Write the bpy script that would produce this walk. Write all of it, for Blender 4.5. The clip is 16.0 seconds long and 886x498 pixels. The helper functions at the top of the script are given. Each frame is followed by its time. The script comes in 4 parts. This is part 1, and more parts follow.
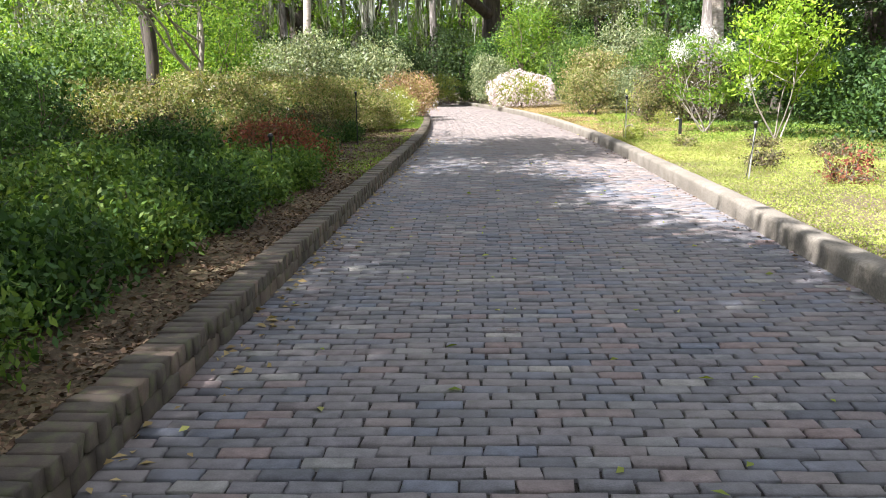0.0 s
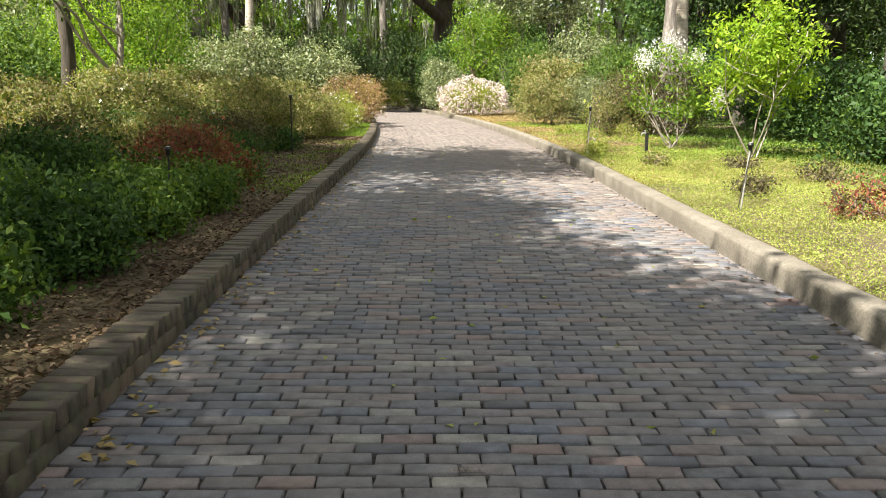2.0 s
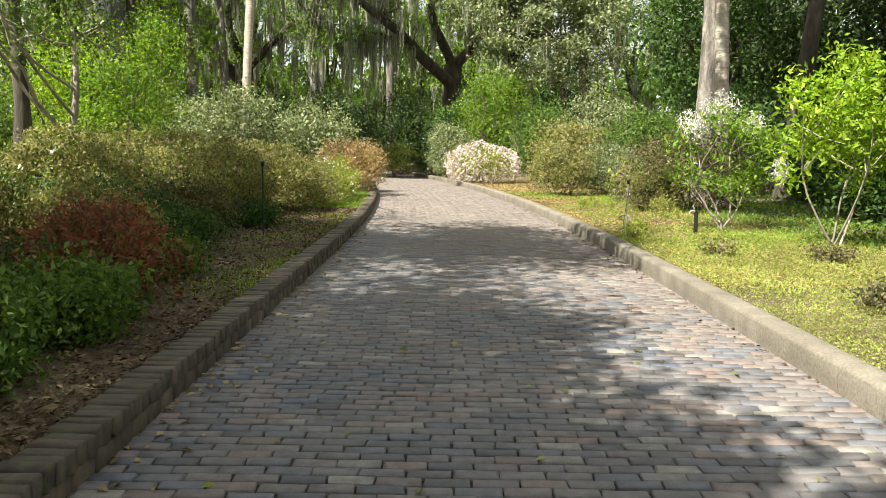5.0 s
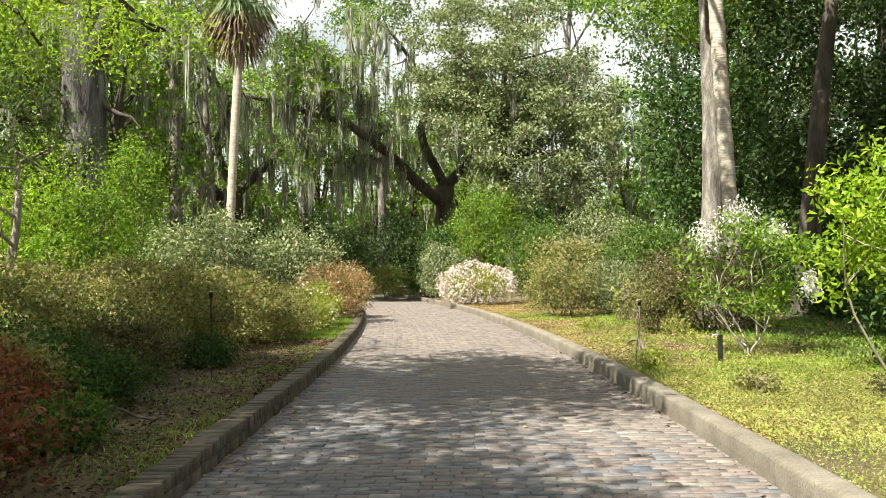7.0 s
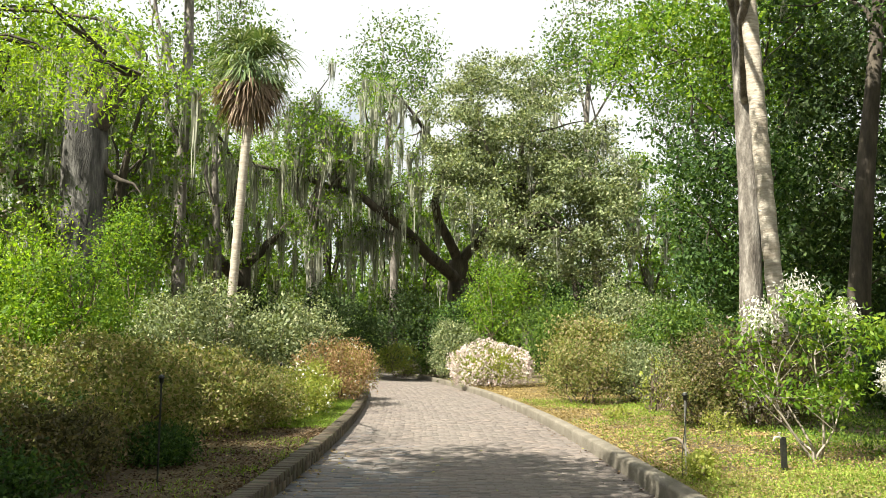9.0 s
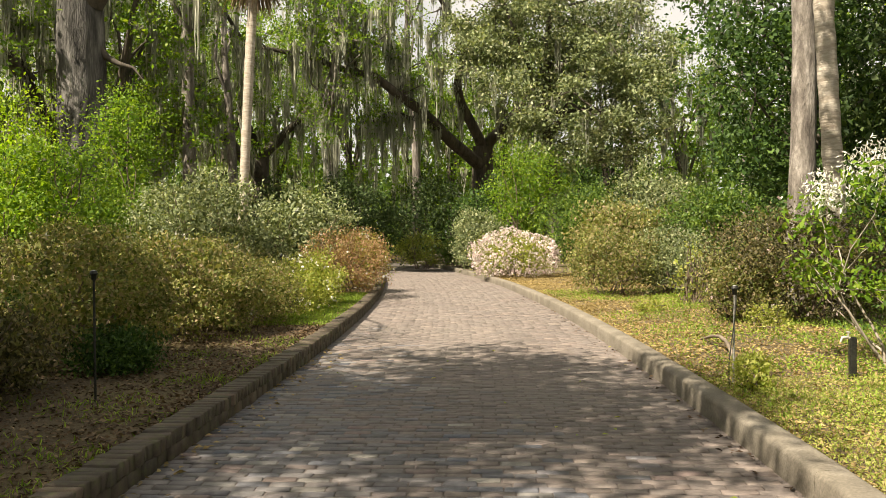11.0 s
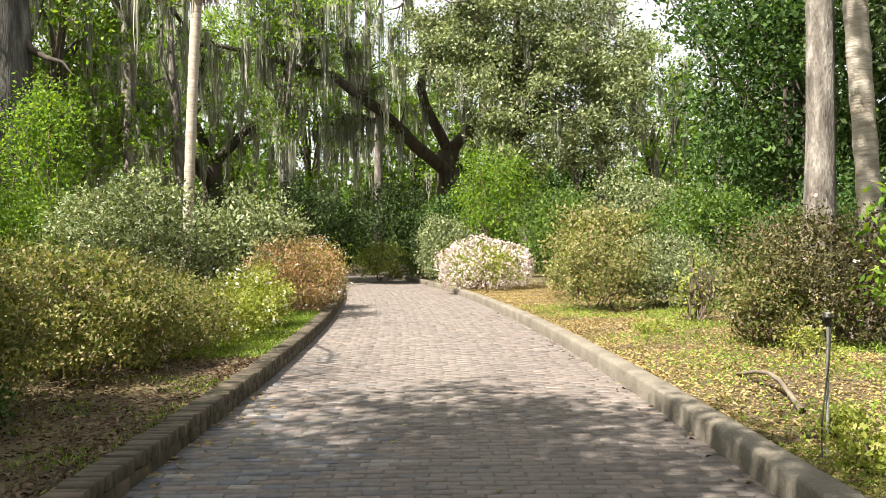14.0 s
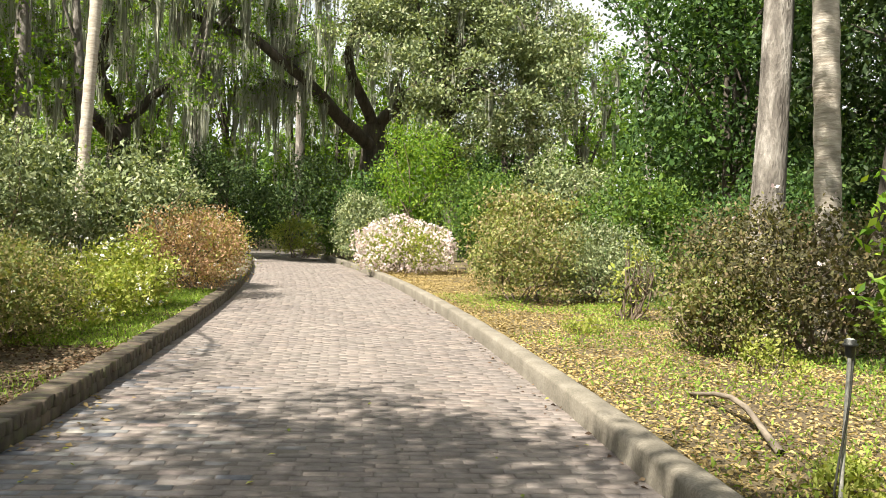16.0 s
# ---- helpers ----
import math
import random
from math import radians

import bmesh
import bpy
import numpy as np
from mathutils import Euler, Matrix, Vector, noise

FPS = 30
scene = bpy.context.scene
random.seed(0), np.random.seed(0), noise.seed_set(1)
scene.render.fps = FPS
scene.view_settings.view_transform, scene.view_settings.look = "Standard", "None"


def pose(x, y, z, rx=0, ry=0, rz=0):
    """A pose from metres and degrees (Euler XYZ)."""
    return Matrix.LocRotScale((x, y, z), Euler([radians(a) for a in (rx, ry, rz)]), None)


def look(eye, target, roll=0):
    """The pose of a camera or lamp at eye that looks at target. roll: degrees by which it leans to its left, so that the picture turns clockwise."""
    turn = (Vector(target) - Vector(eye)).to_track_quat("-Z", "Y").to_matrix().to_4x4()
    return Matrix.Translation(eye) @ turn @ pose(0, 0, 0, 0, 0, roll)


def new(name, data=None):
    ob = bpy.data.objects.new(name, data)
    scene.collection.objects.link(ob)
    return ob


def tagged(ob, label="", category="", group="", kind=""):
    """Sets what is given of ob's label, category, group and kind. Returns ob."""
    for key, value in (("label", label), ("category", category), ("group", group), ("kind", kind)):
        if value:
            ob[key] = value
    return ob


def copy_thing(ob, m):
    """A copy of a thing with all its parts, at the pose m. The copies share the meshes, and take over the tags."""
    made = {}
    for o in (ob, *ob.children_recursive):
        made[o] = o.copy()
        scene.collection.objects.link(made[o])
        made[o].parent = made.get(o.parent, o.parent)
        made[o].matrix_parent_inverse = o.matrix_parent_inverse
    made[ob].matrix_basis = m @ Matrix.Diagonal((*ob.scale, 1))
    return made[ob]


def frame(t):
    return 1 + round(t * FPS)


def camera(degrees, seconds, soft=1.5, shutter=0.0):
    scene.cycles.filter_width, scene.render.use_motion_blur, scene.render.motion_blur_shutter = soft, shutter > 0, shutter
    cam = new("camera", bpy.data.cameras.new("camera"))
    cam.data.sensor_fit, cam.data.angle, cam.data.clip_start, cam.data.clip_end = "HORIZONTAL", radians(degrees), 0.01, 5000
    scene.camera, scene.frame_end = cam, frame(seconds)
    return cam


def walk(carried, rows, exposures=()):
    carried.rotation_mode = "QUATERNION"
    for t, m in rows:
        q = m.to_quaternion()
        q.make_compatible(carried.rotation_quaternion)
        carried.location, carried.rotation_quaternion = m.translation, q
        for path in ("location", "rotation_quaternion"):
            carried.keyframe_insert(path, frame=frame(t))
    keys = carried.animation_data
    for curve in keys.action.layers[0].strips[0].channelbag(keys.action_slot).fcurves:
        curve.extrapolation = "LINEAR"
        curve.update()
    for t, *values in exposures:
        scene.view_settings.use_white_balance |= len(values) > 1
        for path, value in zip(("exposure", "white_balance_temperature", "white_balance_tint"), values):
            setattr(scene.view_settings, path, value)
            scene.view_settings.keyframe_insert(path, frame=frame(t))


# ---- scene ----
cam = camera(56.5, 16.0, soft=0.9)

PATH = [
    (0, (0.58, -2.391, 1.512), (0.47, -0.434, 1.112), -1.3),
    (0.5, (0.601, -1.972, 1.512), (0.588, -0.014, 1.105), -2.2),
    (1, (0.576, -1.535, 1.52), (0.555, 0.423, 1.111), -0.1),
    (1.5, (0.529, -1.095, 1.525), (0.552, 0.861, 1.108), -0.4),
    (2, (0.576, -0.588, 1.522), (0.591, 1.374, 1.132), 0.2),
    (2.5, (0.554, -0.123, 1.507), (0.608, 1.838, 1.117), 1.3),
    (3, (0.583, 0.35, 1.516), (0.643, 2.319, 1.171), 0.8),
    (3.2, (0.614, 0.548, 1.524), (0.66, 2.518, 1.18), 0.6),
    (5.3, (0.635, 2.772, 1.544), (0.622, 4.764, 1.368), 0.6),
    (5.5, (0.654, 2.94, 1.551), (0.639, 4.937, 1.445), 0.2),
    (6, (0.741, 3.433, 1.576), (0.721, 5.433, 1.573), -0.2),
    (6.5, (0.759, 3.922, 1.573), (0.747, 5.921, 1.614), -0.5),
    (7, (0.87, 4.399, 1.563), (0.869, 6.398, 1.615), -0.8),
    (7.5, (0.918, 4.846, 1.561), (0.927, 6.845, 1.593), 0.9),
    (8, (0.939, 5.324, 1.608), (0.946, 7.323, 1.669), 0.7),
    (8.2, (0.949, 5.537, 1.611), (0.94, 7.531, 1.764), 0.9),
    (10.3, (1.188, 7.482, 1.656), (1.099, 9.462, 1.921), -1.3),
    (10.5, (1.231, 7.67, 1.641), (1.134, 9.663, 1.782), -1.4),
    (11, (1.301, 8.114, 1.586), (1.19, 10.111, 1.56), -0.5),
    (11.5, (1.278, 8.545, 1.562), (1.157, 10.539, 1.473), 0.1),
    (12, (1.232, 8.971, 1.566), (1.114, 10.964, 1.44), 0.1),
    (12.5, (1.212, 9.425, 1.556), (1.095, 11.415, 1.395), 0.2),
    (13, (1.126, 9.855, 1.572), (1.046, 11.851, 1.48), 0.1),
    (13.5, (1.156, 10.273, 1.576), (1.118, 12.273, 1.583), -1.3),
    (14, (1.179, 10.661, 1.591), (1.154, 12.661, 1.586), -1.0),
    (14.5, (1.218, 11.087, 1.6), (1.279, 13.086, 1.578), 0.3),
    (15, (1.319, 11.548, 1.602), (1.366, 13.547, 1.576), 0.8),
    (15.5, (1.314, 11.987, 1.566), (1.366, 13.986, 1.521), 1.4),
    (16, (1.387, 12.391, 1.57), (1.545, 14.385, 1.521), 1.9),
]
walk(cam, [(t, look(eye, target, roll)) for t, eye, target, roll in PATH], [(0, 2.05, 6000, 15), (0.6, 1.75, 6300, 12), (3, 1.74, 6750, 7), (6, 1.55, 6850, 4), (9.5, 1.55, 6900, 4), (10.3, 1.15, 7800, 9), (11.5, 1.52, 7700, 10), (13, 1.7, 6900, 10), (16, 1.65, 6800, 7)])

# ---------------- light ----------------
SUN = Vector((-0.45, -0.42, 0.79)).normalized()
lamp = bpy.data.lights.new("sun", "SUN")
lamp.energy, lamp.angle, lamp.color = 5.0, radians(0.55), (1.0, 0.95, 0.86)
sun = new("sun", lamp)
sun.matrix_world = look((-30, -8, 40), Vector((-30, -8, 40)) - SUN)

world = bpy.data.worlds.new("sky")
scene.world = world
world.use_nodes = True
wn, wl = world.node_tree.nodes, world.node_tree.links
wn.clear()
w_out = wn.new("ShaderNodeOutputWorld")
w_bg = wn.new("ShaderNodeBackground")
w_sky = wn.new("ShaderNodeTexSky")
w_sky.sky_type, w_sky.sun_disc = "NISHITA", False
w_sky.sun_elevation = math.asin(SUN.z)
w_sky.sun_rotation = math.atan2(SUN.x, SUN.y)
w_co = wn.new("ShaderNodeTexCoord")
w_noise = wn.new("ShaderNodeTexNoise")
w_noise.inputs["Scale"].default_value, w_noise.inputs["Detail"].default_value = 3.2, 7
w_ramp = wn.new("ShaderNodeValToRGB")
w_ramp.color_ramp.elements[0].position, w_ramp.color_ramp.elements[1].position = 0.2, 0.4
w_mix = wn.new("ShaderNodeMix")
w_mix.data_type = "RGBA"
w_mix.inputs["B"].default_value = (7.3, 7.5, 7.9, 1)
wl.new(w_co.outputs["Generated"], w_noise.inputs["Vector"])
wl.new(w_noise.outputs["Fac"], w_ramp.inputs["Fac"])
wl.new(w_ramp.outputs["Color"], w_mix.inputs["Factor"])
wl.new(w_sky.outputs["Color"], w_mix.inputs["A"])
wl.new(w_mix.outputs["Result"], w_bg.inputs["Color"])
w_bg.inputs["Strength"].default_value = 0.05
wl.new(w_bg.outputs["Background"], w_out.inputs["Surface"])

# ---------------- materials ----------------


def material(name):
    m = bpy.data.materials.new(name)
    m.use_nodes = True
    n = m.node_tree.nodes
    return m, n, m.node_tree.links, n["Principled BSDF"], n["Material Output"]


def ramp(nodes, stops):
    r = nodes.new("ShaderNodeValToRGB")
    e = r.color_ramp.elements
    while len(e) < len(stops):
        e.new(0.5)
    for k, (p, c) in enumerate(stops):
        e[k].position, e[k].color = p, (*c, 1)
    return r


def noise_node(nodes, links, scale, detail=5, stretch=None, rough=0.6):
    co = nodes.new("ShaderNodeTexCoord")
    n = nodes.new("ShaderNodeTexNoise")
    n.inputs["Scale"].default_value, n.inputs["Detail"].default_value, n.inputs["Roughness"].default_value = scale, detail, rough
    if stretch:
        mp = nodes.new("ShaderNodeMapping")
        mp.inputs["Scale"].default_value = stretch
        links.new(co.outputs["Object"], mp.inputs["Vector"])
        links.new(mp.outputs["Vector"], n.inputs["Vector"])
    else:
        links.new(co.outputs["Object"], n.inputs["Vector"])
    return n


def blend(nodes, links, a, b, fac, mode="MIX"):
    m = nodes.new("ShaderNodeMix")
    m.data_type, m.blend_type = "RGBA", mode
    for sock, v in (("A", a), ("B", b), ("Factor", fac)):
        if isinstance(v, (int, float)):
            m.inputs[sock].default_value = v
        elif isinstance(v, tuple):
            m.inputs[sock].default_value = (*v, 1)
        else:
            links.new(v, m.inputs[sock])
    return m.outputs["Result"]


def leaf_mat(name, stops, through_leaf=0.35, gloss=0.55, patch=0.35, patch_scale=0.9, tint=(1.25, 1.25, 0.55)):
    """Leaves: colour from leaf to leaf, broad patches over the plant, light through the blade."""
    m, n, l, p, out = material(name)
    geo = n.new("ShaderNodeNewGeometry")
    r = ramp(n, stops)
    l.new(geo.outputs["Random Per Island"], r.inputs["Fac"])
    big = noise_node(n, l, patch_scale, 3)
    br = ramp(n, [(0.3, (1 - patch,) * 3), (0.7, (1 + patch * 0.6,) * 3)])
    l.new(big.outputs["Fac"], br.inputs["Fac"])
    col = blend(n, l, r.outputs["Color"], br.outputs["Color"], 1.0, "MULTIPLY")
    l.new(col, p.inputs["Base Color"])
    p.inputs["Roughness"].default_value = gloss
    p.inputs["Specular IOR Level"].default_value = 0.25
    tr = n.new("ShaderNodeBsdfTranslucent")
    warm = blend(n, l, col, tint, 1.0, "MULTIPLY")
    l.new(warm, tr.inputs["Color"])
    mx = n.new("ShaderNodeMixShader")
    mx.inputs["Fac"].default_value = through_leaf
    l.new(p.outputs["BSDF"], mx.inputs[1])
    l.new(tr.outputs["BSDF"], mx.inputs[2])
    l.new(mx.outputs["Shader"], out.inputs["Surface"])
    return m


def solid_mat(name, stops, scale=6.0, rough=0.85, bump=0.3, stretch=None, fine=40.0, metal=0.0, dist=0.02):
    """Bark, concrete, metal, soil: broad stains and fine grain with relief."""
    m, n, l, p, out = material(name)
    a = noise_node(n, l, scale, 6, stretch)
    b = noise_node(n, l, fine, 4, stretch)
    r = ramp(n, stops)
    l.new(a.outputs["Fac"], r.inputs["Fac"])
    g = ramp(n, [(0.3, (0.7,) * 3), (0.7, (1.2,) * 3)])
    l.new(b.outputs["Fac"], g.inputs["Fac"])
    l.new(blend(n, l, r.outputs["Color"], g.outputs["Color"], 1.0, "MULTIPLY"), p.inputs["Base Color"])
    p.inputs["Roughness"].default_value, p.inputs["Metallic"].default_value = rough, metal
    bp = n.new("ShaderNodeBump")
    bp.inputs["Strength"].default_value, bp.inputs["Distance"].default_value = bump, dist
    l.new(blend(n, l, a.outputs["Fac"], b.outputs["Fac"], 0.5), bp.inputs["Height"])
    l.new(bp.outputs["Normal"], p.inputs["Normal"])
    return m


def brick_mat(name, stops, single, moss=0.0):
    """Fired brick: colour from brick to brick, mottled faces, fine pits."""
    m, n, l, p, out = material(name)
    if single:
        src = n.new("ShaderNodeObjectInfo").outputs["Random"]
    else:
        src = n.new("ShaderNodeNewGeometry").outputs["Random Per Island"]
    r = ramp(n, stops)
    r.color_ramp.interpolation = "LINEAR"
    l.new(src, r.inputs["Fac"])
    geo = n.new("ShaderNodeNewGeometry")
    mid = n.new("ShaderNodeTexNoise")
    mid.inputs["Scale"].default_value, mid.inputs["Detail"].default_value = 14, 6
    l.new(geo.outputs["Position"], mid.inputs["Vector"])
    fine = n.new("ShaderNodeTexNoise")
    fine.inputs["Scale"].default_value, fine.inputs["Detail"].default_value = 120, 4
    l.new(geo.outputs["Position"], fine.inputs["Vector"])
    broad = n.new("ShaderNodeTexNoise")
    broad.inputs["Scale"].default_value, broad.inputs["Detail"].default_value = 0.7, 4
    l.new(geo.outputs["Position"], broad.inputs["Vector"])
    mr = ramp(n, [(0.3, (0.72,) * 3), (0.72, (1.3,) * 3)])
    l.new(mid.outputs["Fac"], mr.inputs["Fac"])
    c = blend(n, l, r.outputs["Color"], mr.outputs["Color"], 1.0, "MULTIPLY")
    fr = ramp(n, [(0.3, (0.82,) * 3), (0.7, (1.16,) * 3)])
    l.new(fine.outputs["Fac"], fr.inputs["Fac"])
    c = blend(n, l, c, fr.outputs["Color"], 1.0, "MULTIPLY")
    dust = ramp(n, [(0.36, (0.0,) * 3), (0.7, (0.5,) * 3)])
    l.new(broad.outputs["Fac"], dust.inputs["Fac"])
    if not moss:
        c = blend(n, l, c, (0.175, 0.155, 0.14), dust.outputs["Color"])
    if moss:
        gr = ramp(n, [(0.5, (0, 0, 0)), (0.68, (moss,) * 3)])
        l.new(mid.outputs["Fac"], gr.inputs["Fac"])
        c = blend(n, l, c, (0.07, 0.075, 0.03), gr.outputs["Color"])
    l.new(c, p.inputs["Base Color"])
    p.inputs["Roughness"].default_value = 0.72
    bp = n.new("ShaderNodeBump")
    bp.inputs["Strength"].default_value, bp.inputs["Distance"].default_value = 0.5, 0.006
    l.new(blend(n, l, mid.outputs["Fac"], fine.outputs["Fac"], 0.45), bp.inputs["Height"])
    l.new(bp.outputs["Normal"], p.inputs["Normal"])
    return m


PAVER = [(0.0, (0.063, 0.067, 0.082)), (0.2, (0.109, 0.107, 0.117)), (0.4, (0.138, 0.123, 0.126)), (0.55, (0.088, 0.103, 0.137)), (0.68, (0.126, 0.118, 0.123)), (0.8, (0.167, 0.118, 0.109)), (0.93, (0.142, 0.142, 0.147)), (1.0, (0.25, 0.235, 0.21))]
KERB = [(0.0, (0.038, 0.029, 0.021)), (0.4, (0.072, 0.051, 0.037)), (0.7, (0.055, 0.044, 0.032)), (1.0, (0.128, 0.089, 0.064))]
M_PAVER_ONE, M_PAVER = brick_mat("paver_single", PAVER, True), brick_mat("paver_joined", PAVER, False)
M_KERB_ONE, M_KERB = brick_mat("kerb_brick_single", KERB, True, 0.75), brick_mat("kerb_brick_joined", KERB, False, 0.75)
# dusty tones, evened to paint in how the paving looks in sun
DUSTY_SUNLIT = [(0.0, (0.115, 0.098, 0.092)), (0.3, (0.135, 0.113, 0.105)), (0.6, (0.147, 0.122, 0.112)), (0.85, (0.160, 0.127, 0.115)), (1.0, (0.200, 0.165, 0.145))]
M_PAVER_DUSTY_SUNLIT = brick_mat("paver_dusty_sunlit", DUSTY_SUNLIT, False)
M_SAND = solid_mat("joint_sand", [(0.3, (0.105, 0.088, 0.078)), (0.7, (0.148, 0.129, 0.115))], 3, 0.95, 0.4, fine=90)
M_BED = solid_mat("paving_bed", [(0.3, (0.022, 0.019, 0.016)), (0.7, (0.048, 0.041, 0.031))], 3, 0.95, 0.5, fine=90)
M_SOIL = solid_mat("soil", [(0.25, (0.049, 0.034, 0.019)), (0.5, (0.098, 0.072, 0.039)), (0.75, (0.163, 0.130, 0.062))], 0.8, 0.95, 0.8, fine=30, dist=0.05)
M_CONCRETE = solid_mat("kerb_concrete", [(0.25, (0.105, 0.092, 0.072)), (0.5, (0.160, 0.140, 0.112)), (0.75, (0.232, 0.208, 0.172))], 2.2, 0.9, 0.6, fine=45, dist=0.012)
M_BARK_GREY = solid_mat("bark_grey", [(0.32, (0.06, 0.05, 0.043)), (0.5, (0.17, 0.15, 0.132)), (0.68, (0.38, 0.35, 0.32))], 4, 0.9, 1.0, (1, 1, 0.3), 26, dist=0.08)
M_BARK_DARK = solid_mat("bark_dark", [(0.3, (0.03, 0.025, 0.02)), (0.7, (0.11, 0.09, 0.07))], 4, 0.92, 0.9, (1, 1, 0.2), 18, dist=0.04)
M_BARK_OLD = solid_mat("bark_old_grey", [(0.35, (0.03, 0.028, 0.026)), (0.5, (0.095, 0.09, 0.084)), (0.66, (0.21, 0.2, 0.19))], 3.5, 0.95, 1.0, (1, 1, 0.16), 20, dist=0.12)
M_BARK_PALE = solid_mat("bark_pale", [(0.3, (0.2, 0.17, 0.14)), (0.7, (0.45, 0.4, 0.34))], 4, 0.88, 0.6, (1, 1, 0.25), 22, dist=0.03)
M_PALM = solid_mat("bark_palm", [(0.3, (0.3, 0.25, 0.2)), (0.7, (0.52, 0.47, 0.41))], 4, 0.88, 0.9, (0.5, 0.5, 2.4), 12, dist=0.04)
M_TWIG = solid_mat("twig", [(0.3, (0.07, 0.05, 0.035)), (0.7, (0.2, 0.15, 0.11))], 9, 0.85, 0.4, (1, 1, 0.3))
M_IRON = solid_mat("painted_iron", [(0.3, (0.012, 0.013, 0.012)), (0.7, (0.035, 0.036, 0.032))], 20, 0.5, 0.2, metal=0.3)
M_STEEL = solid_mat("galvanised_steel", [(0.3, (0.26, 0.25, 0.23)), (0.7, (0.45, 0.44, 0.41))], 30, 0.5, 0.2, metal=0.3)
M_CABLE = solid_mat("cable", [(0.3, (0.02, 0.02, 0.018)), (0.7, (0.05, 0.05, 0.04))], 30, 0.6, 0.1)
M_STICK = solid_mat("dead_stick", [(0.3, (0.08, 0.06, 0.045)), (0.7, (0.22, 0.18, 0.14))], 9, 0.9, 0.5, (1, 0.2, 1))
M_GLASS = solid_mat("lamp_lens", [(0.3, (0.25, 0.25, 0.24)), (0.7, (0.4, 0.4, 0.38))], 30, 0.2, 0.05)

L_DEEP = leaf_mat("leaf_deep_green", [(0, (0.022, 0.05, 0.014)), (0.6, (0.055, 0.115, 0.030)), (1, (0.12, 0.2, 0.047))], 0.36, 0.6)
L_DARK = leaf_mat("leaf_dark_glossy", [(0, (0.02, 0.042, 0.014)), (0.6, (0.05, 0.085, 0.028)), (1, (0.1, 0.14, 0.05))], 0.26, 0.6)
L_GREY = leaf_mat("leaf_grey_green", [(0, (0.083, 0.112, 0.053)), (0.5, (0.183, 0.224, 0.112)), (0.85, (0.319, 0.366, 0.201)), (1, (0.448, 0.448, 0.283))], 0.28, 0.42)
L_BRIGHT = leaf_mat("leaf_bright_green", [(0, (0.07, 0.15, 0.019)), (0.5, (0.15, 0.27, 0.034)), (1, (0.28, 0.38, 0.054))], 0.48)
L_LIME = leaf_mat("leaf_lime", [(0, (0.13, 0.24, 0.016)), (0.5, (0.25, 0.39, 0.030)), (1, (0.38, 0.5, 0.068))], 0.48)
L_MID = leaf_mat("leaf_mid_green", [(0, (0.04, 0.085, 0.019)), (0.5, (0.09, 0.165, 0.035)), (1, (0.19, 0.27, 0.057))], 0.42)
L_OLIVE = leaf_mat("leaf_olive_tan", [(0, (0.085, 0.115, 0.032)), (0.4, (0.2, 0.23, 0.07)), (0.65, (0.28, 0.255, 0.11)), (0.82, (0.37, 0.28, 0.19)), (1, (0.32, 0.36, 0.1))], 0.38, 0.6, 0.45, 1.1)
L_ORANGE = leaf_mat("leaf_orange_brown", [(0, (0.14, 0.1, 0.043)), (0.4, (0.32, 0.2, 0.111)), (0.75, (0.46, 0.28, 0.196)), (1, (0.34, 0.34, 0.102))], 0.36, 0.6)
L_RED = leaf_mat("leaf_russet", [(0, (0.07, 0.055, 0.024)), (0.35, (0.2, 0.06, 0.041)), (0.7, (0.32, 0.1, 0.068)), (0.88, (0.15, 0.13, 0.041)), (1, (0.22, 0.19, 0.068))], 0.32, 0.6)
L_BROWN = leaf_mat("leaf_brown_green", [(0, (0.05, 0.052, 0.024)), (0.5, (0.115, 0.1, 0.054)), (0.8, (0.17, 0.17, 0.061)), (1, (0.26, 0.19, 0.121))], 0.3, 0.6)
L_YELLOW = leaf_mat("leaf_yellow_green", [(0, (0.15, 0.2, 0.031)), (0.5, (0.28, 0.33, 0.060)), (1, (0.44, 0.42, 0.153))], 0.42, 0.6)
L_COVER = leaf_mat("ground_cover", [(0, (0.2, 0.26, 0.05)), (0.5, (0.3, 0.36, 0.08)), (0.85, (0.38, 0.4, 0.13)), (1, (0.42, 0.36, 0.18))], 0.35, 0.75, 0.4, 1.3)
L_LITTER = leaf_mat("leaf_litter", [(0, (0.040, 0.024, 0.014)), (0.4, (0.092, 0.054, 0.031)), (0.75, (0.155, 0.103, 0.063)), (1, (0.241, 0.178, 0.115))], 0.12, 0.7)
L_LITTER_PALE = leaf_mat("leaf_litter_pale", [(0, (0.2, 0.14, 0.06)), (0.5, (0.32, 0.235, 0.1)), (1, (0.42, 0.33, 0.16))], 0.15, 0.75)
L_GRASS = leaf_mat("grass_blade", [(0, (0.1, 0.18, 0.027)), (0.5, (0.2, 0.31, 0.047)), (1, (0.32, 0.42, 0.081))], 0.4, 0.6)
L_WHITE = leaf_mat("petal_white", [(0, (0.6, 0.58, 0.5)), (1, (0.85, 0.84, 0.8))], 0.3, 0.6, 0.1, tint=(1, 1, 0.95))
L_PINK = leaf_mat("petal_pale_pink", [(0, (0.5, 0.36, 0.37)), (0.4, (0.7, 0.58, 0.57)), (1, (0.82, 0.76, 0.73))], 0.3, 0.6, 0.25, 1.5, tint=(1, 0.97, 0.95))
L_MOSS = leaf_mat("spanish_moss", [(0, (0.20, 0.21, 0.16)), (0.5, (0.38, 0.39, 0.31)), (1, (0.56, 0.56, 0.47))], 0.4, 0.9, tint=(1.05, 1.05, 1.0))
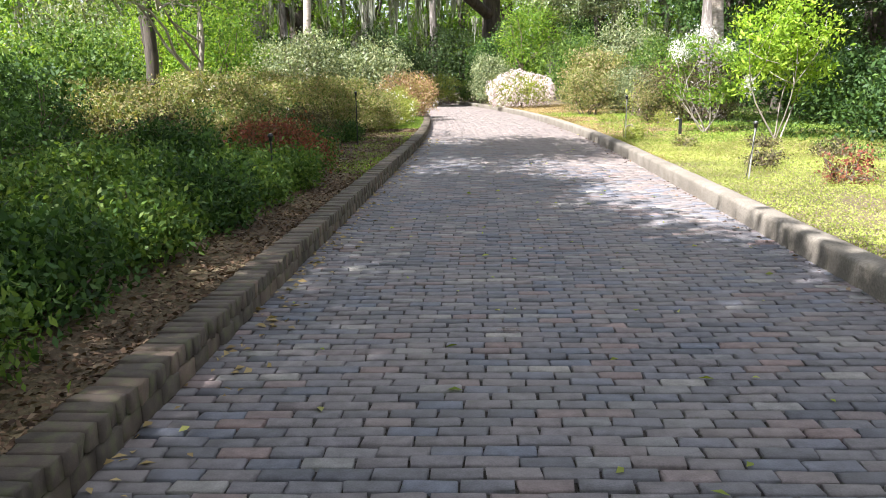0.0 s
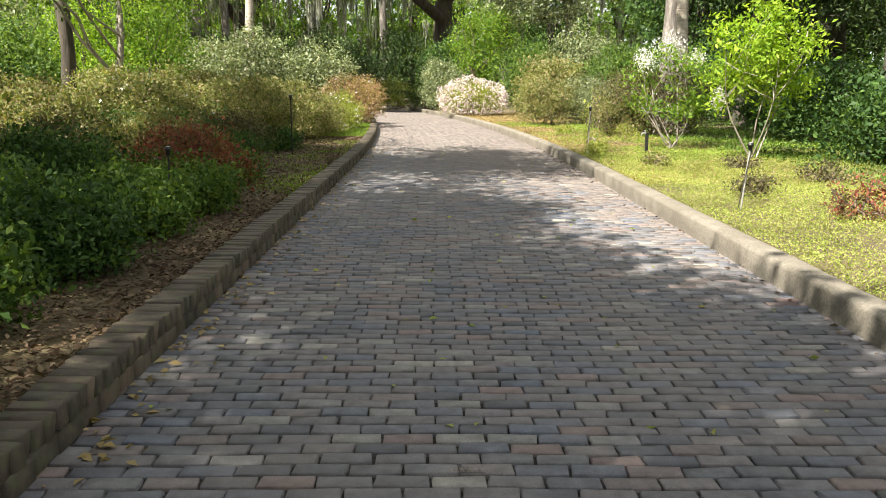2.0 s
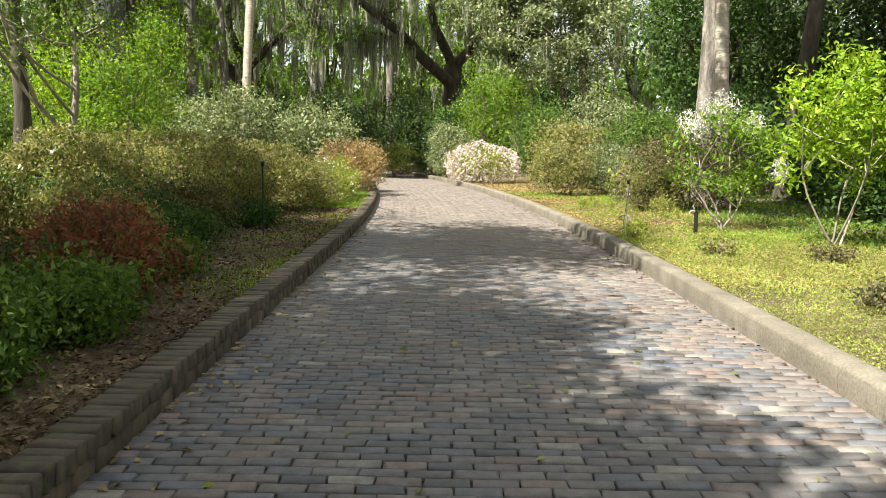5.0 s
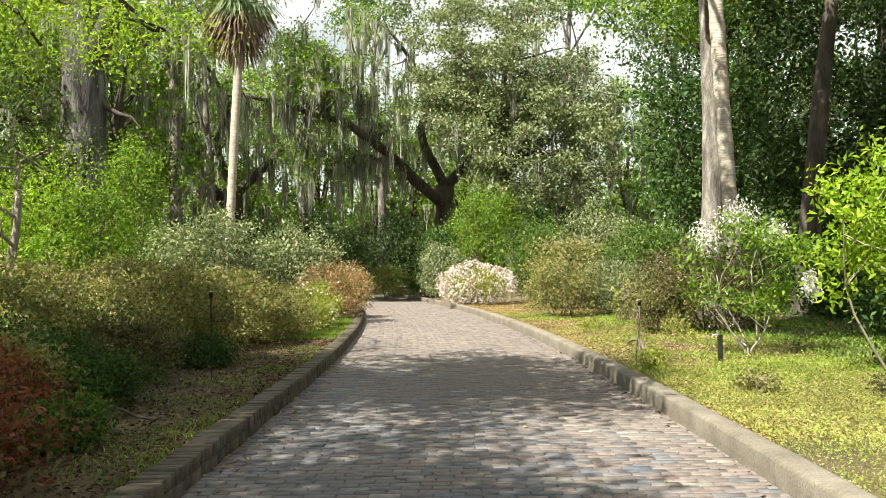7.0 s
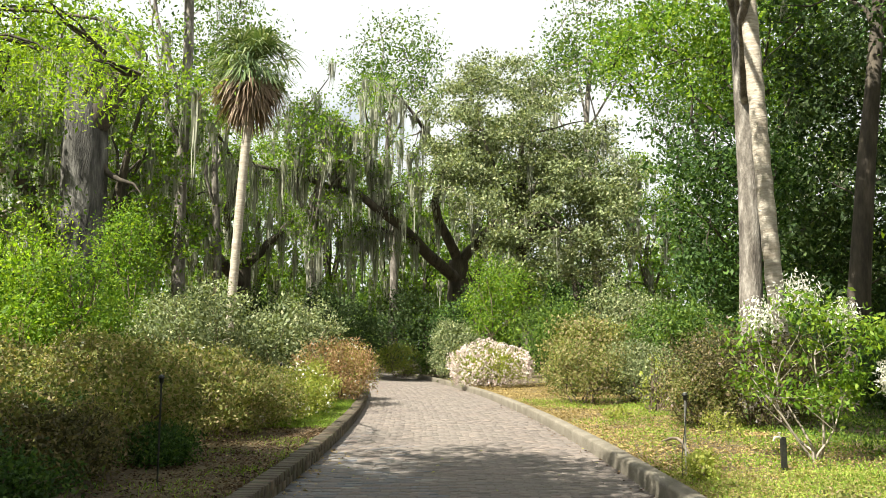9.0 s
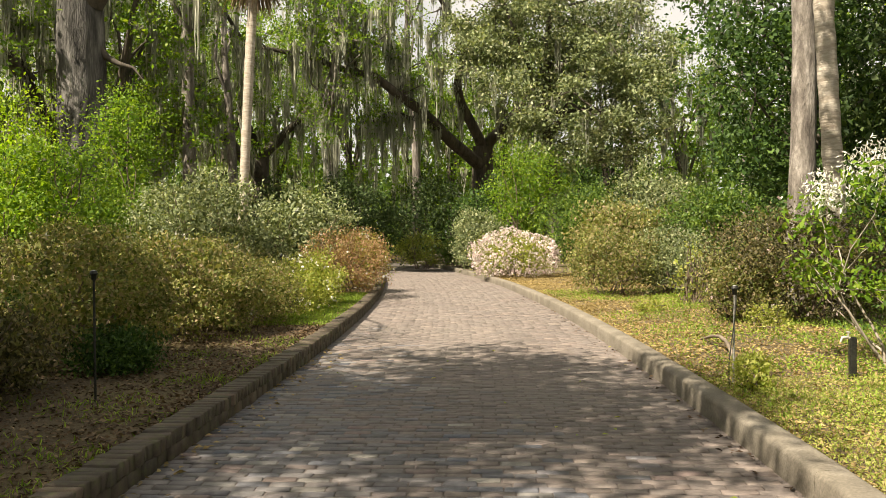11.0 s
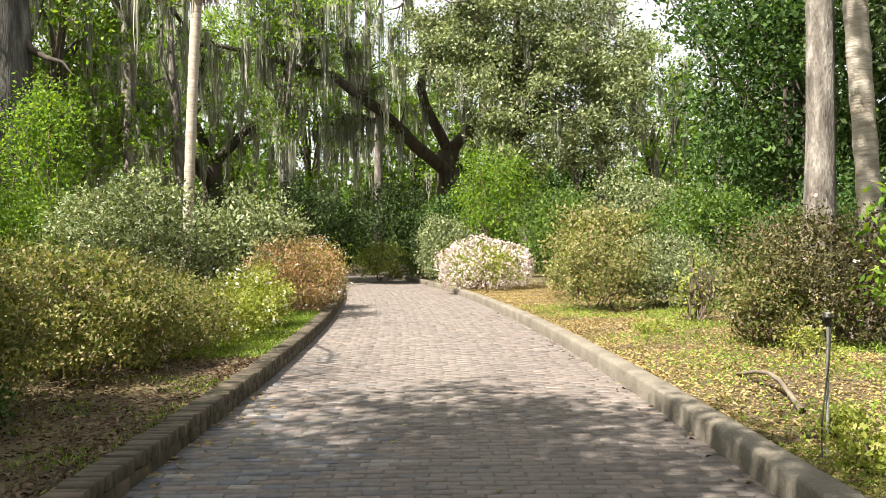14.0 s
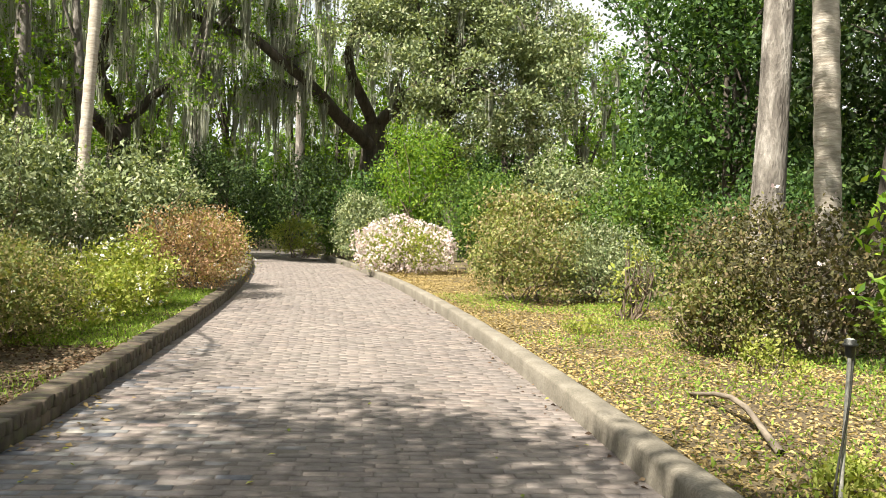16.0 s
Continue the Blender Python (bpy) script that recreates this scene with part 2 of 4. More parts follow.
L_FROND = leaf_mat("palm_frond", [(0, (0.06, 0.1, 0.041)), (0.5, (0.13, 0.19, 0.081)), (1, (0.24, 0.28, 0.149))], 0.25)
L_FROND_DEAD = leaf_mat("palm_frond_dead", [(0, (0.13, 0.09, 0.061)), (0.5, (0.28, 0.2, 0.149)), (1, (0.44, 0.34, 0.270))], 0.2, 0.8)

# ---------------- building tools ----------------


def mesh_np(name, verts, quads, mat=None, smooth=False):
    me = bpy.data.meshes.new(name)
    verts, quads = np.asarray(verts, np.float32).reshape(-1, 3), np.asarray(quads, np.int32).reshape(-1, 4)
    me.vertices.add(len(verts))
    me.vertices.foreach_set("co", verts.ravel())
    me.loops.add(quads.size)
    me.loops.foreach_set("vertex_index", quads.ravel())
    me.polygons.add(len(quads))
    me.polygons.foreach_set("loop_start", np.arange(0, quads.size, 4, dtype=np.int32))
    if smooth:
        me.polygons.foreach_set("use_smooth", np.ones(len(quads), bool))
    me.update(calc_edges=True)
    if mat:
        me.materials.append(mat)
    return me


def part(name, me, parent, label=""):
    ob = new(name, me)
    ob.parent = parent
    return tagged(ob, label)


def thing(name, label, category, at=(0, 0, 0), group="", kind=""):
    ob = new(name)
    ob.empty_display_size = 0.2
    ob.location = at
    return tagged(ob, label, category, group, kind)


class Soup:
    """Gathers quads of many pieces into one mesh."""

    def __init__(self):
        self.v, self.q, self.n = [], [], 0

    def add(self, v, q):
        v, q = np.asarray(v, float).reshape(-1, 3), np.asarray(q, int).reshape(-1, 4)
        self.v.append(v)
        self.q.append(q + self.n)
        self.n += len(v)

    def mesh(self, name, mat, smooth=False):
        return mesh_np(name, np.concatenate(self.v), np.concatenate(self.q), mat, smooth)


def unit(v):
    return v / np.maximum(np.linalg.norm(v, axis=-1, keepdims=True), 1e-9)


def leaves(rng, at, size, aspect=0.45, rise=0.2, flat=0.0, fold=0.12):
    """One folded blade at each place: verts and quads."""
    n = len(at)
    d = rng.normal(size=(n, 3))
    d[:, 2] = d[:, 2] * (1 - flat) + rise
    d = unit(d)
    nor = rng.normal(size=(n, 3))
    nor[:, 2] += flat * 3
    side = unit(np.cross(d, nor))
    nor = unit(np.cross(side, d))
    ln = (size * rng.uniform(0.6, 1.35, n))[:, None]
    v = np.stack([at, at + d * ln * 0.5 + side * ln * aspect * 0.5 + nor * ln * fold, at + d * ln, at + d * ln * 0.5 - side * ln * aspect * 0.5 + nor * ln * fold], 1)
    return v.reshape(-1, 3), np.arange(4 * n).reshape(-1, 4)


def tube(points, radii, sides=7, rng=None, rough=0.0):
    p = np.asarray(points, float)
    r = np.asarray(radii, float)
    d = unit(np.gradient(p, axis=0))
    ref = np.where(np.abs(d[:, 2:3]) > 0.9, [[1.0, 0, 0]], [[0, 0, 1.0]])
    a = unit(np.cross(d, ref))
    for k in range(1, len(a)):
        a[k] = unit(a[k - 1] - d[k] * (a[k - 1] @ d[k]))
    b = np.cross(d, a)
    ang = np.arange(sides) * 2 * np.pi / sides
    rr = r[:, None] * np.ones((1, sides))
    if rng is not None and rough:
        rr = rr * (1 + rng.uniform(-rough, rough, rr.shape))
    v = p[:, None] + rr[..., None] * (np.cos(ang)[None, :, None] * a[:, None] + np.sin(ang)[None, :, None] * b[:, None])
    k = np.arange(len(p) - 1)[:, None] * sides
    j = np.arange(sides)[None, :]
    q = np.stack([k + j, k + (j + 1) % sides, k + sides + (j + 1) % sides, k + sides + j], -1).reshape(-1, 4)
    return v.reshape(-1, 3), q


def path(rng, a, b, bend=0.15, n=6, sag=0.0):
    """A crooked line from a to b."""
    a, b = np.asarray(a, float), np.asarray(b, float)
    t = np.linspace(0, 1, n)[:, None]
    ln = np.linalg.norm(b - a)
    off = sum(np.sin(np.pi * k * t) * rng.normal(size=(1, 3)) * bend * ln * 0.3 / k for k in (1, 2, 3))
    p = a + (b - a) * t + off
    p[:, 2] += sag * ln * np.sin(np.pi * t[:, 0])
    return p


def in_blob(rng, n, c, r, shell=0.55, low=-0.6, skirt=False):
    """Places in the outer part of an ellipsoid, none lower than low of its height."""
    d = unit(rng.normal(size=(n * 3, 3)))
    d = d[d[:, 2] > low][:n]
    f = shell + (1 - shell) * rng.random((len(d), 1)) ** 0.7
    if skirt:
        wide = np.where(d[:, 2] < 0, (0.95 / np.maximum(0.3, np.hypot(d[:, 0], d[:, 1]))) ** 0.6, 1.0)
        d[:, :2] *= wide[:, None]
    return np.asarray(c, float) + d * f * np.asarray(r, float)


def clump_leaves(rng, centres, spread, per, squash=0.7):
    n = len(centres)
    o = rng.normal(size=(n, per, 3)) * spread
    o[..., 2] *= squash
    return (centres[:, None] + o).reshape(-1, 3)


def moss_strands(rng, at, length, per=10, spread=0.25, width=0.035):
    """Hanging strands: tapering strips of three pieces from around each place."""
    n = len(at) * per
    off = rng.normal(size=(n, 3)) * [spread, spread, spread * 0.4]
    top = np.repeat(at, per, 0) + off
    ln = length * np.repeat(rng.uniform(0.15, 1.0, len(at)) ** 1.5, per) * rng.uniform(0.5, 1.3, n) * np.exp(-(off[:, 0] ** 2 + off[:, 1] ** 2) / (2.2 * spread**2))
    az = rng.uniform(0, np.pi, n)
    w = np.stack([np.cos(az), np.sin(az), 0 * az], -1) * (width * rng.uniform(0.6, 1.5, n))[:, None]
    rows = []
    for k, (f, s) in enumerate(((0, 0.6), (0.35, 1.0), (0.7, 0.7), (1, 0.12))):
        c = top * 1.0 + np.stack([rng.normal(size=n) * 0.014 * k, rng.normal(size=n) * 0.014 * k, -ln * f], -1)
        rows += [c - w * s, c + w * s]
    v = np.stack(rows, 1)
    base = np.arange(n)[:, None] * 8
    q = np.concatenate([base + [0, 1, 3, 2], base + [2, 3, 5, 4], base + [4, 5, 7, 6]])
    return v.reshape(-1, 3), q


def bush(name, label, x, y, rx, ry, h, mat, seed, size=0.06, n=5000, clumps=90, spread=0.13, z=0.13, blossom=None, blossoms=0, bsize=0.05, stems=8, group="", rise=0.35, low=-0.97, category="shrub"):
    """A shrub: stems that fork from the ground and a ragged crown of small leaves."""
    rng = np.random.default_rng(seed)
    ob = thing(name, label, category, (x, y, z), group)
    c = np.array([0, 0, h * 0.5])
    cl = in_blob(rng, clumps, c, (rx * 0.9, ry * 0.9, h * 0.47), 0.62, low, True)
    lump = lambda v: v * np.array([1 + 0.2 * noise.noise(Vector((*((p - c) / (rx, ry, h * 0.5) * 1.3), )) + Vector((seed * 3.7, 0, 0))) for p in v])[:, None]
    cl = lump(cl)
    at = clump_leaves(rng, cl, spread, max(4, n // len(cl)))
    at = at[at[:, 2] > 0.02]
    s = Soup()
    s.add(*leaves(rng, at, size, 0.5, rise))
    s.add(*leaves(rng, in_blob(rng, n // 7, c, (rx * 0.68, ry * 0.68, h * 0.42), 0.3, -0.97, True), size * 1.7, 0.55, rise))
    part("foliage", s.mesh("foliage", mat), ob)
    w = Soup()
    for k in range(stems):
        e = cl[rng.integers(len(cl))]
        p = path(rng, rng.normal(size=3) * [0.12 * rx, 0.12 * ry, 0], e, 0.25, 5)
        p[0, 2] = -0.03
        w.add(*tube(p, np.linspace(0.016, 0.005, 5) * (1 + h * 0.3), 5))
        for _ in range(2):
            f = cl[np.argmin(np.linalg.norm(cl - e - rng.normal(size=3) * 0.5, axis=1))]
            w.add(*tube(path(rng, p[2], f, 0.2, 4), np.linspace(0.008, 0.003, 4) * (1 + h * 0.2), 4))
    tagged(part("woody_frame", w.mesh("woody_frame", M_TWIG, True), ob), kind="stuff")
    if blossom:
        bl = in_blob(rng, blossoms, c, (rx * 0.98, ry * 0.98, h * 0.54), 0.8, -0.95, True)
        bl = lump(bl)
        bl = bl[bl[:, 2] > 0.1]
        s = Soup()
        s.add(*leaves(rng, np.repeat(bl, 4, 0) + rng.normal(size=(len(bl) * 4, 3)) * bsize * 0.35, bsize, 0.85, 0.3))
        tagged(part("blossom", s.mesh("blossom", blossom), ob), kind="stuff")
    return ob


def tree(name, label, base, top, r0, blobs, mat, bark, seed, size=0.16, per=70, spread=0.5, limbs=7, moss=0, moss_len=1.2, moss_per=10, r1=0.35, group="", squash=0.6, sides=10, trunk_bend=0.06, mossw=0.024, low=-0.7, aspect=0.5, category="tree", shell=0.35):
    """A tree: tapered trunk, limbs and a crown of clumps. blobs: (centre, radii, clumps) in the tree's own space."""
    rng = np.random.default_rng(seed)
    ob = thing(name, label, category, base, group)
    top = np.asarray(top, float)
    n = 9
    p = path(rng, (0, 0, -0.15), top, trunk_bend, n)
    t = np.linspace(0, 1, n)
    rad = r0 * (1 - (1 - r1) * t) * (1 + 0.35 * np.exp(-t * 14))
    part("trunk", mesh_np("trunk", *tube(p, rad, sides, rng, 0.05), bark, True), ob)
    cl = np.concatenate([in_blob(rng, k, c, r, shell, low) for c, r, k in blobs]) if blobs else np.zeros((0, 3))
    if len(cl):
        for k in range(limbs):
            e = cl[rng.integers(len(cl))]
            j = rng.integers(n // 2, n)
            lp = path(rng, p[j], e, 0.22, 6, 0.06)
            part("limb", mesh_np("limb", *tube(lp, np.linspace(max(rad[j] * 0.5, 0.03), 0.02, 6), 6), bark, True), ob)
        w = Soup()
        for k in range(min(len(cl), limbs * 5)):
            e = cl[rng.integers(len(cl))]
            f = cl[np.argsort(np.linalg.norm(cl - e, axis=1))[min(3, len(cl) - 1)]]
            w.add(*tube(path(rng, f, e, 0.2, 4), np.linspace(0.04, 0.012, 4), 4))
        tagged(part("twig_mass", w.mesh("twig_mass", bark, True), ob), kind="stuff")
        s = Soup()
        s.add(*leaves(rng, clump_leaves(rng, cl, spread, per, squash), size, aspect, 0.0))
        part("crown", s.mesh("crown", mat), ob)
        if moss:
            pick = cl[rng.choice(len(cl), min(moss, len(cl)), replace=False)]
            s = Soup()
            s.add(*moss_strands(rng, pick, moss_len, moss_per, min(spread * 0.3, 0.16), mossw))
            tagged(part("spanish_moss", s.mesh("spanish_moss", L_MOSS), ob, "grey Spanish moss in long hanging strands"), kind="stuff")
    return ob


# ---------------- the ground ----------------


def left_edge(y):
    return -1.0 - 0.0027 * max(0.0, y - 14.5) ** 2


def right_edge(y):
    return 3.2 - 0.0031 * max(0.0, y - 13) ** 2


KERB_H, KERB_W = 0.2, 0.23


def ground_z(u, y):
    """Height of the beds beside the drive; u is the distance outside the kerb."""
    return 0.13 + 0.05 * noise.noise((u * 0.35, y * 0.35, 0)) + 0.012 * max(0, u) * (1 if u < 12 else 12 / u)


def build_ground():
    ys = np.concatenate([np.arange(-400, -10, 65), np.arange(-10, 62, 0.8), [66, 72, 80, 95, 120, 170, 260, 420, 700]])
    us = np.array([0.02, 0.12, 0.6, 1.2, 2, 3, 4.5, 6.5, 9, 13, 18, 26, 40, 70, 130, 250, 500])
    v = []
    for y in ys:
        yc = min(max(y, -10), 62)
        le, re = left_edge(yc), right_edge(yc)
        row = [(le - KERB_W * 0.9 - u, y, ground_z(u, y) if u > 0.05 else 0.12) for u in us[::-1]]
        row += [(le - KERB_W * 0.6, y, -0.05), (re + KERB_W * 0.6, y, -0.05)]
        row += [(re + KERB_W * 0.9 + u, y, ground_z(u, y + 50) if u > 0.05 else 0.12) for u in us]
        v += row
    m = len(us) * 2 + 2
    q = [(j * m + i, j * m + i + 1, (j + 1) * m + i + 1, (j + 1) * m + i) for j in range(len(ys) - 1) for i in range(m - 1)]
    tagged(new("ground", mesh_np("ground", v, q, M_SOIL, True)), "brown woodland soil with leaf litter beside the drive", "ground", kind="structure")


build_ground()

# ---------------- kerb on the right: worn concrete over brick ----------------


def build_right_kerb():
    ob = thing("kerb_right", "weathered grey concrete kerb along the brick drive", "kerb", kind="structure")
    rng = np.random.default_rng(5)
    y = -5.0
    while y < 58:
        ln = float(rng.uniform(1.1, 1.5)) if y < 25 else 2.4
        y1 = y + ln - 0.003
        ny = 9
        prof = [(0, -0.06), (0.005, 0.06), (0.0, 0.165), (0.012, 0.188), (0.04, 0.2), (0.12, 0.203), (0.19, 0.2), (0.222, 0.188), (0.235, 0.16), (0.235, -0.06)]
        v = []
        for j in range(ny):
            yy = y + (y1 - y) * j / (ny - 1)
            e = right_edge(yy)
            for px, pz in prof:
                k = 0.004 * noise.noise((px * 9, yy * 1.5, pz * 9))
                v.append((e + px + k, yy, pz + (k if pz > 0 else 0)))
        m = len(prof)
        q = [(j * m + i, j * m + i + 1, (j + 1) * m + i + 1, (j + 1) * m + i) for j in range(ny - 1) for i in range(m - 1)]
        part("kerb_stone", mesh_np("kerb_stone", v, q, M_CONCRETE, True), ob)
        y += ln


build_right_kerb()

# ---------------- trees ----------------

# two unseen trees beside the drive, crowns placed high at left to shade it
tree("shade_tree", "tall green tree out of view whose crown shades the drive", (-9.5, 0.5, 0.1), (1.0, 0.5, 9), 0.38,
     [((5.5, -5.3, 9.0), (3.3, 6.6, 1.3), 340), ((-0.1, -2.3, 9.2), (3.9, 7.5, 1.3), 210), ((4.6, 3.7, 8.8), (1.7, 3.6, 1.0), 90), ((4.9, 0.1, 8.9), (2.0, 2.6, 0.9), 110), ((1.4, 4.7, 9.0), (2.6, 3.0, 1.2), 130)], L_DEEP, M_BARK_DARK, 11, 0.2, 120, 0.42, 10, shell=0.0, low=-1)
tree("shade_tree", "tall green tree added out of view to shade the drive", (-11.5, 11.5, 0.1), (2.0, 0.5, 9), 0.36,
     [((7.3, -0.3, 8.8), (3.2, 4.0, 1.1), 160), ((4.6, -1.2, 8.8), (1.6, 4.8, 0.9), 150)], L_DEEP, M_BARK_DARK, 12, 0.17, 120, 0.36, 9, shell=0.0, low=-1)
tree("feathery_tree", "tree with drooping feathery yellow-green leaves", (-9.3, 21.5, 0.1), (0.3, 0.3, 9), 0.2,
     [((0.6, -1.0, 7.2), (2.4, 3.0, 2.6), 60), ((1.6, -4.0, 6.0), (1.6, 2.4, 1.4), 26), ((4.4, -3.0, 5.9), (1.7, 1.6, 0.7), 18)], L_LIME, M_BARK_DARK, 13, 0.1, 150, 0.42, 9, 14, 1.0, squash=0.5, low=-1, aspect=0.3)

# trunks on the right
tree("old_tree", "tall tree trunk with grey-brown furrowed bark", (7.6, 25.35, 0.1), (0.4, 0.3, 15), 0.27,
     # second blob: unseen crown added over the drive to shade the right undergrowth
     [((0.8, 2.0, 15.5), (4.5, 5, 2.6), 60), ((-4.3, -9.8, 12.6), (3.2, 4.0, 1.2), 200)], L_MID, M_BARK_GREY, 21, 0.19, 90, 0.45, 8, shell=0.0, r1=0.7, trunk_bend=0.02)


def palm(base, top, r, crown_r, seed, label, fronds=34, dead=26):
    rng = np.random.default_rng(seed)
    ob = thing("palm_tree", label, "palm tree", base)
    top = np.asarray(top, float)
    n = 40
    p = path(rng, (0, 0, -0.1), top, 0.008, 6)
    t = np.linspace(0, 1, n)
    p = np.stack([np.interp(t, np.linspace(0, 1, 6), p[:, k]) for k in range(3)], -1)
    rad = r * (1.0 + 0.04 * np.where(np.arange(n) % 2, 1, -1)) * (1 + 0.35 * np.exp(-t * 20))
    part("trunk", mesh_np("trunk", *tube(p, rad, 12, rng, 0.03), M_PALM, True), ob)
    for nm, count, mat, lo, hi, lb in (("frond_crown", fronds, L_FROND, -0.35, 1.35, ""), ("frond_skirt", dead, L_FROND_DEAD, -1.5, -0.45, "dry brown hanging fronds")):
        if not count:
            continue
        s = Soup()
        for k in range(count):
            az, el = rng.uniform(0, 2 * np.pi), rng.uniform(lo, hi)
            d = np.array([np.cos(az) * np.cos(el), np.sin(az) * np.cos(el), np.sin(el)])
            side = unit(np.cross(d, [0, 0, 1.0]))
            up = np.cross(side, d)
            ln = crown_r * rng.uniform(0.3, 0.6)
            h = top + d * ln
            s.add(*tube(np.stack([top, top + d * ln * 0.5 + [0, 0, 0.05], h]), [0.035, 0.025, 0.015], 4))
            for b in np.linspace(-1.5, 1.5, 17):
                q = np.cos(b) * d + np.sin(b) * side + up * rng.normal() * 0.2
                bl = crown_r * 0.52 * (0.65 + 0.35 * np.cos(b)) * rng.uniform(0.85, 1.1)
                mid = h + q * bl * 0.55
                end = h + q * bl + np.array([0, 0, -0.45 * bl])
                w = unit(np.cross(q, up)) * 0.035 * crown_r / 2
                s.add([h - w * 0.3, h + w * 0.3, mid + w, mid - w, end + w * 0.15, end - w * 0.15], [[0, 1, 2, 3], [3, 2, 4, 5]])
        tagged(part(nm, s.mesh(nm, mat), ob, lb), kind="stuff")
    return ob


palm((7.58, 23.13, 0.1), (-0.6, 0.2, 13), 0.17, 2.0, 31, "tall palm with a pale ringed trunk")
palm((-9.05, 41.7, 0.1), (0.85, 0, 13.8), 0.2, 2.5, 32, "cabbage palm with a shaggy skirt of dry fronds", 44, 46)

tree("dark_tree", "dark leaning trunk among the trees", (10.7, 27.0, 0.1), (1.6, 0.3, 13), 0.32,
     [((1.5, 1, 12), (4.5, 4, 4), 80)], L_DEEP, M_BARK_DARK, 22, 0.2, 60, 0.55, 7, 20, trunk_bend=0.02)
tree("pine_tree", "tall straight trunk with pale grey bark", (-12.45, 45.8, 0.1), (-0.3, 0, 22), 0.34,
     [((0, 0, 21), (3.5, 3.5, 4), 50)], L_MID, M_BARK_GREY, 23, 0.2, 60, 0.5, 6, r1=0.6, trunk_bend=0.015)

def snag():
    rng = np.random.default_rng(24)
    ob = thing("dead_trunk", "huge broken dead trunk with grey bark", "tree trunk", (-14.15, 38.8, 0.1))
    p = path(rng, (0, 0, -0.2), (-0.15, 0, 14.4), 0.01, 16)
    rad = np.interp(np.linspace(0, 1, 16), [0, 0.1, 0.55, 0.9, 1], [1.15, 0.95, 0.85, 0.78, 0.6])
    part("trunk", mesh_np("trunk", *tube(p, rad, 26, rng, 0.1), M_BARK_OLD, True), ob)
    q = path(rng, (0.3, 0, 10.6), (1.5, -0.2, 12.6), 0.05, 6)
    part("broken_limb", mesh_np("broken_limb", *tube(q, [0.6, 0.58, 0.5, 0.48, 0.46, 0.4], 12, rng, 0.08), M_BARK_DARK, True), ob, "broken stub of a dark limb")
    q = path(rng, (0.1, 0, 9.6), (2.4, 0, 7.6), 0.15, 6)
    part("limb", mesh_np("limb", *tube(q, np.linspace(0.22, 0.02, 6), 8, rng, 0.08), M_BARK_DARK, True), ob)


snag()

tree("pale_tree", "slim tree with pale lichen-covered bark", (-6.9, 18.8, 0.1), (0.15, 0.3, 3.4), 0.12,
     [((-0.5, 0, 3.9), (2.0, 2.0, 1.7), 60)], L_MID, M_BARK_PALE, 25, 0.1, 70, 0.4, 6)
tree("dark_tree", "thin dark trunk in the wood", (-9.6, 23, 0.1), (0.4, 0, 10), 0.15,
     [((0, 0, 9), (3, 3, 3), 60)], L_BRIGHT, M_BARK_DARK, 26, 0.15, 70, 0.5, 6)
tree("dark_tree", "trunk with reddish-brown bark at the wood's edge", (13.2, 22.6, 0.1), (0.3, 0, 11), 0.3,
     [((0, 0, 10), (4, 4, 3), 60)], L_DEEP, M_BARK_DARK, 27, 0.18, 60, 0.5, 6)

tree("mossy_tree", "grey trunk draped in Spanish moss beyond the bend", (-6.6, 50, 0), (0.2, 0, 13), 0.3,
     [((0, 0, 12.5), (3.0, 3.0, 2.8), 40), ((0.1, 0, 8), (1.2, 1.2, 2.5), 16)], L_BRIGHT, M_BARK_GREY, 28, 0.18, 90, 0.5, 8, 50, 3.6, 34, mossw=0.035, squash=0.45)

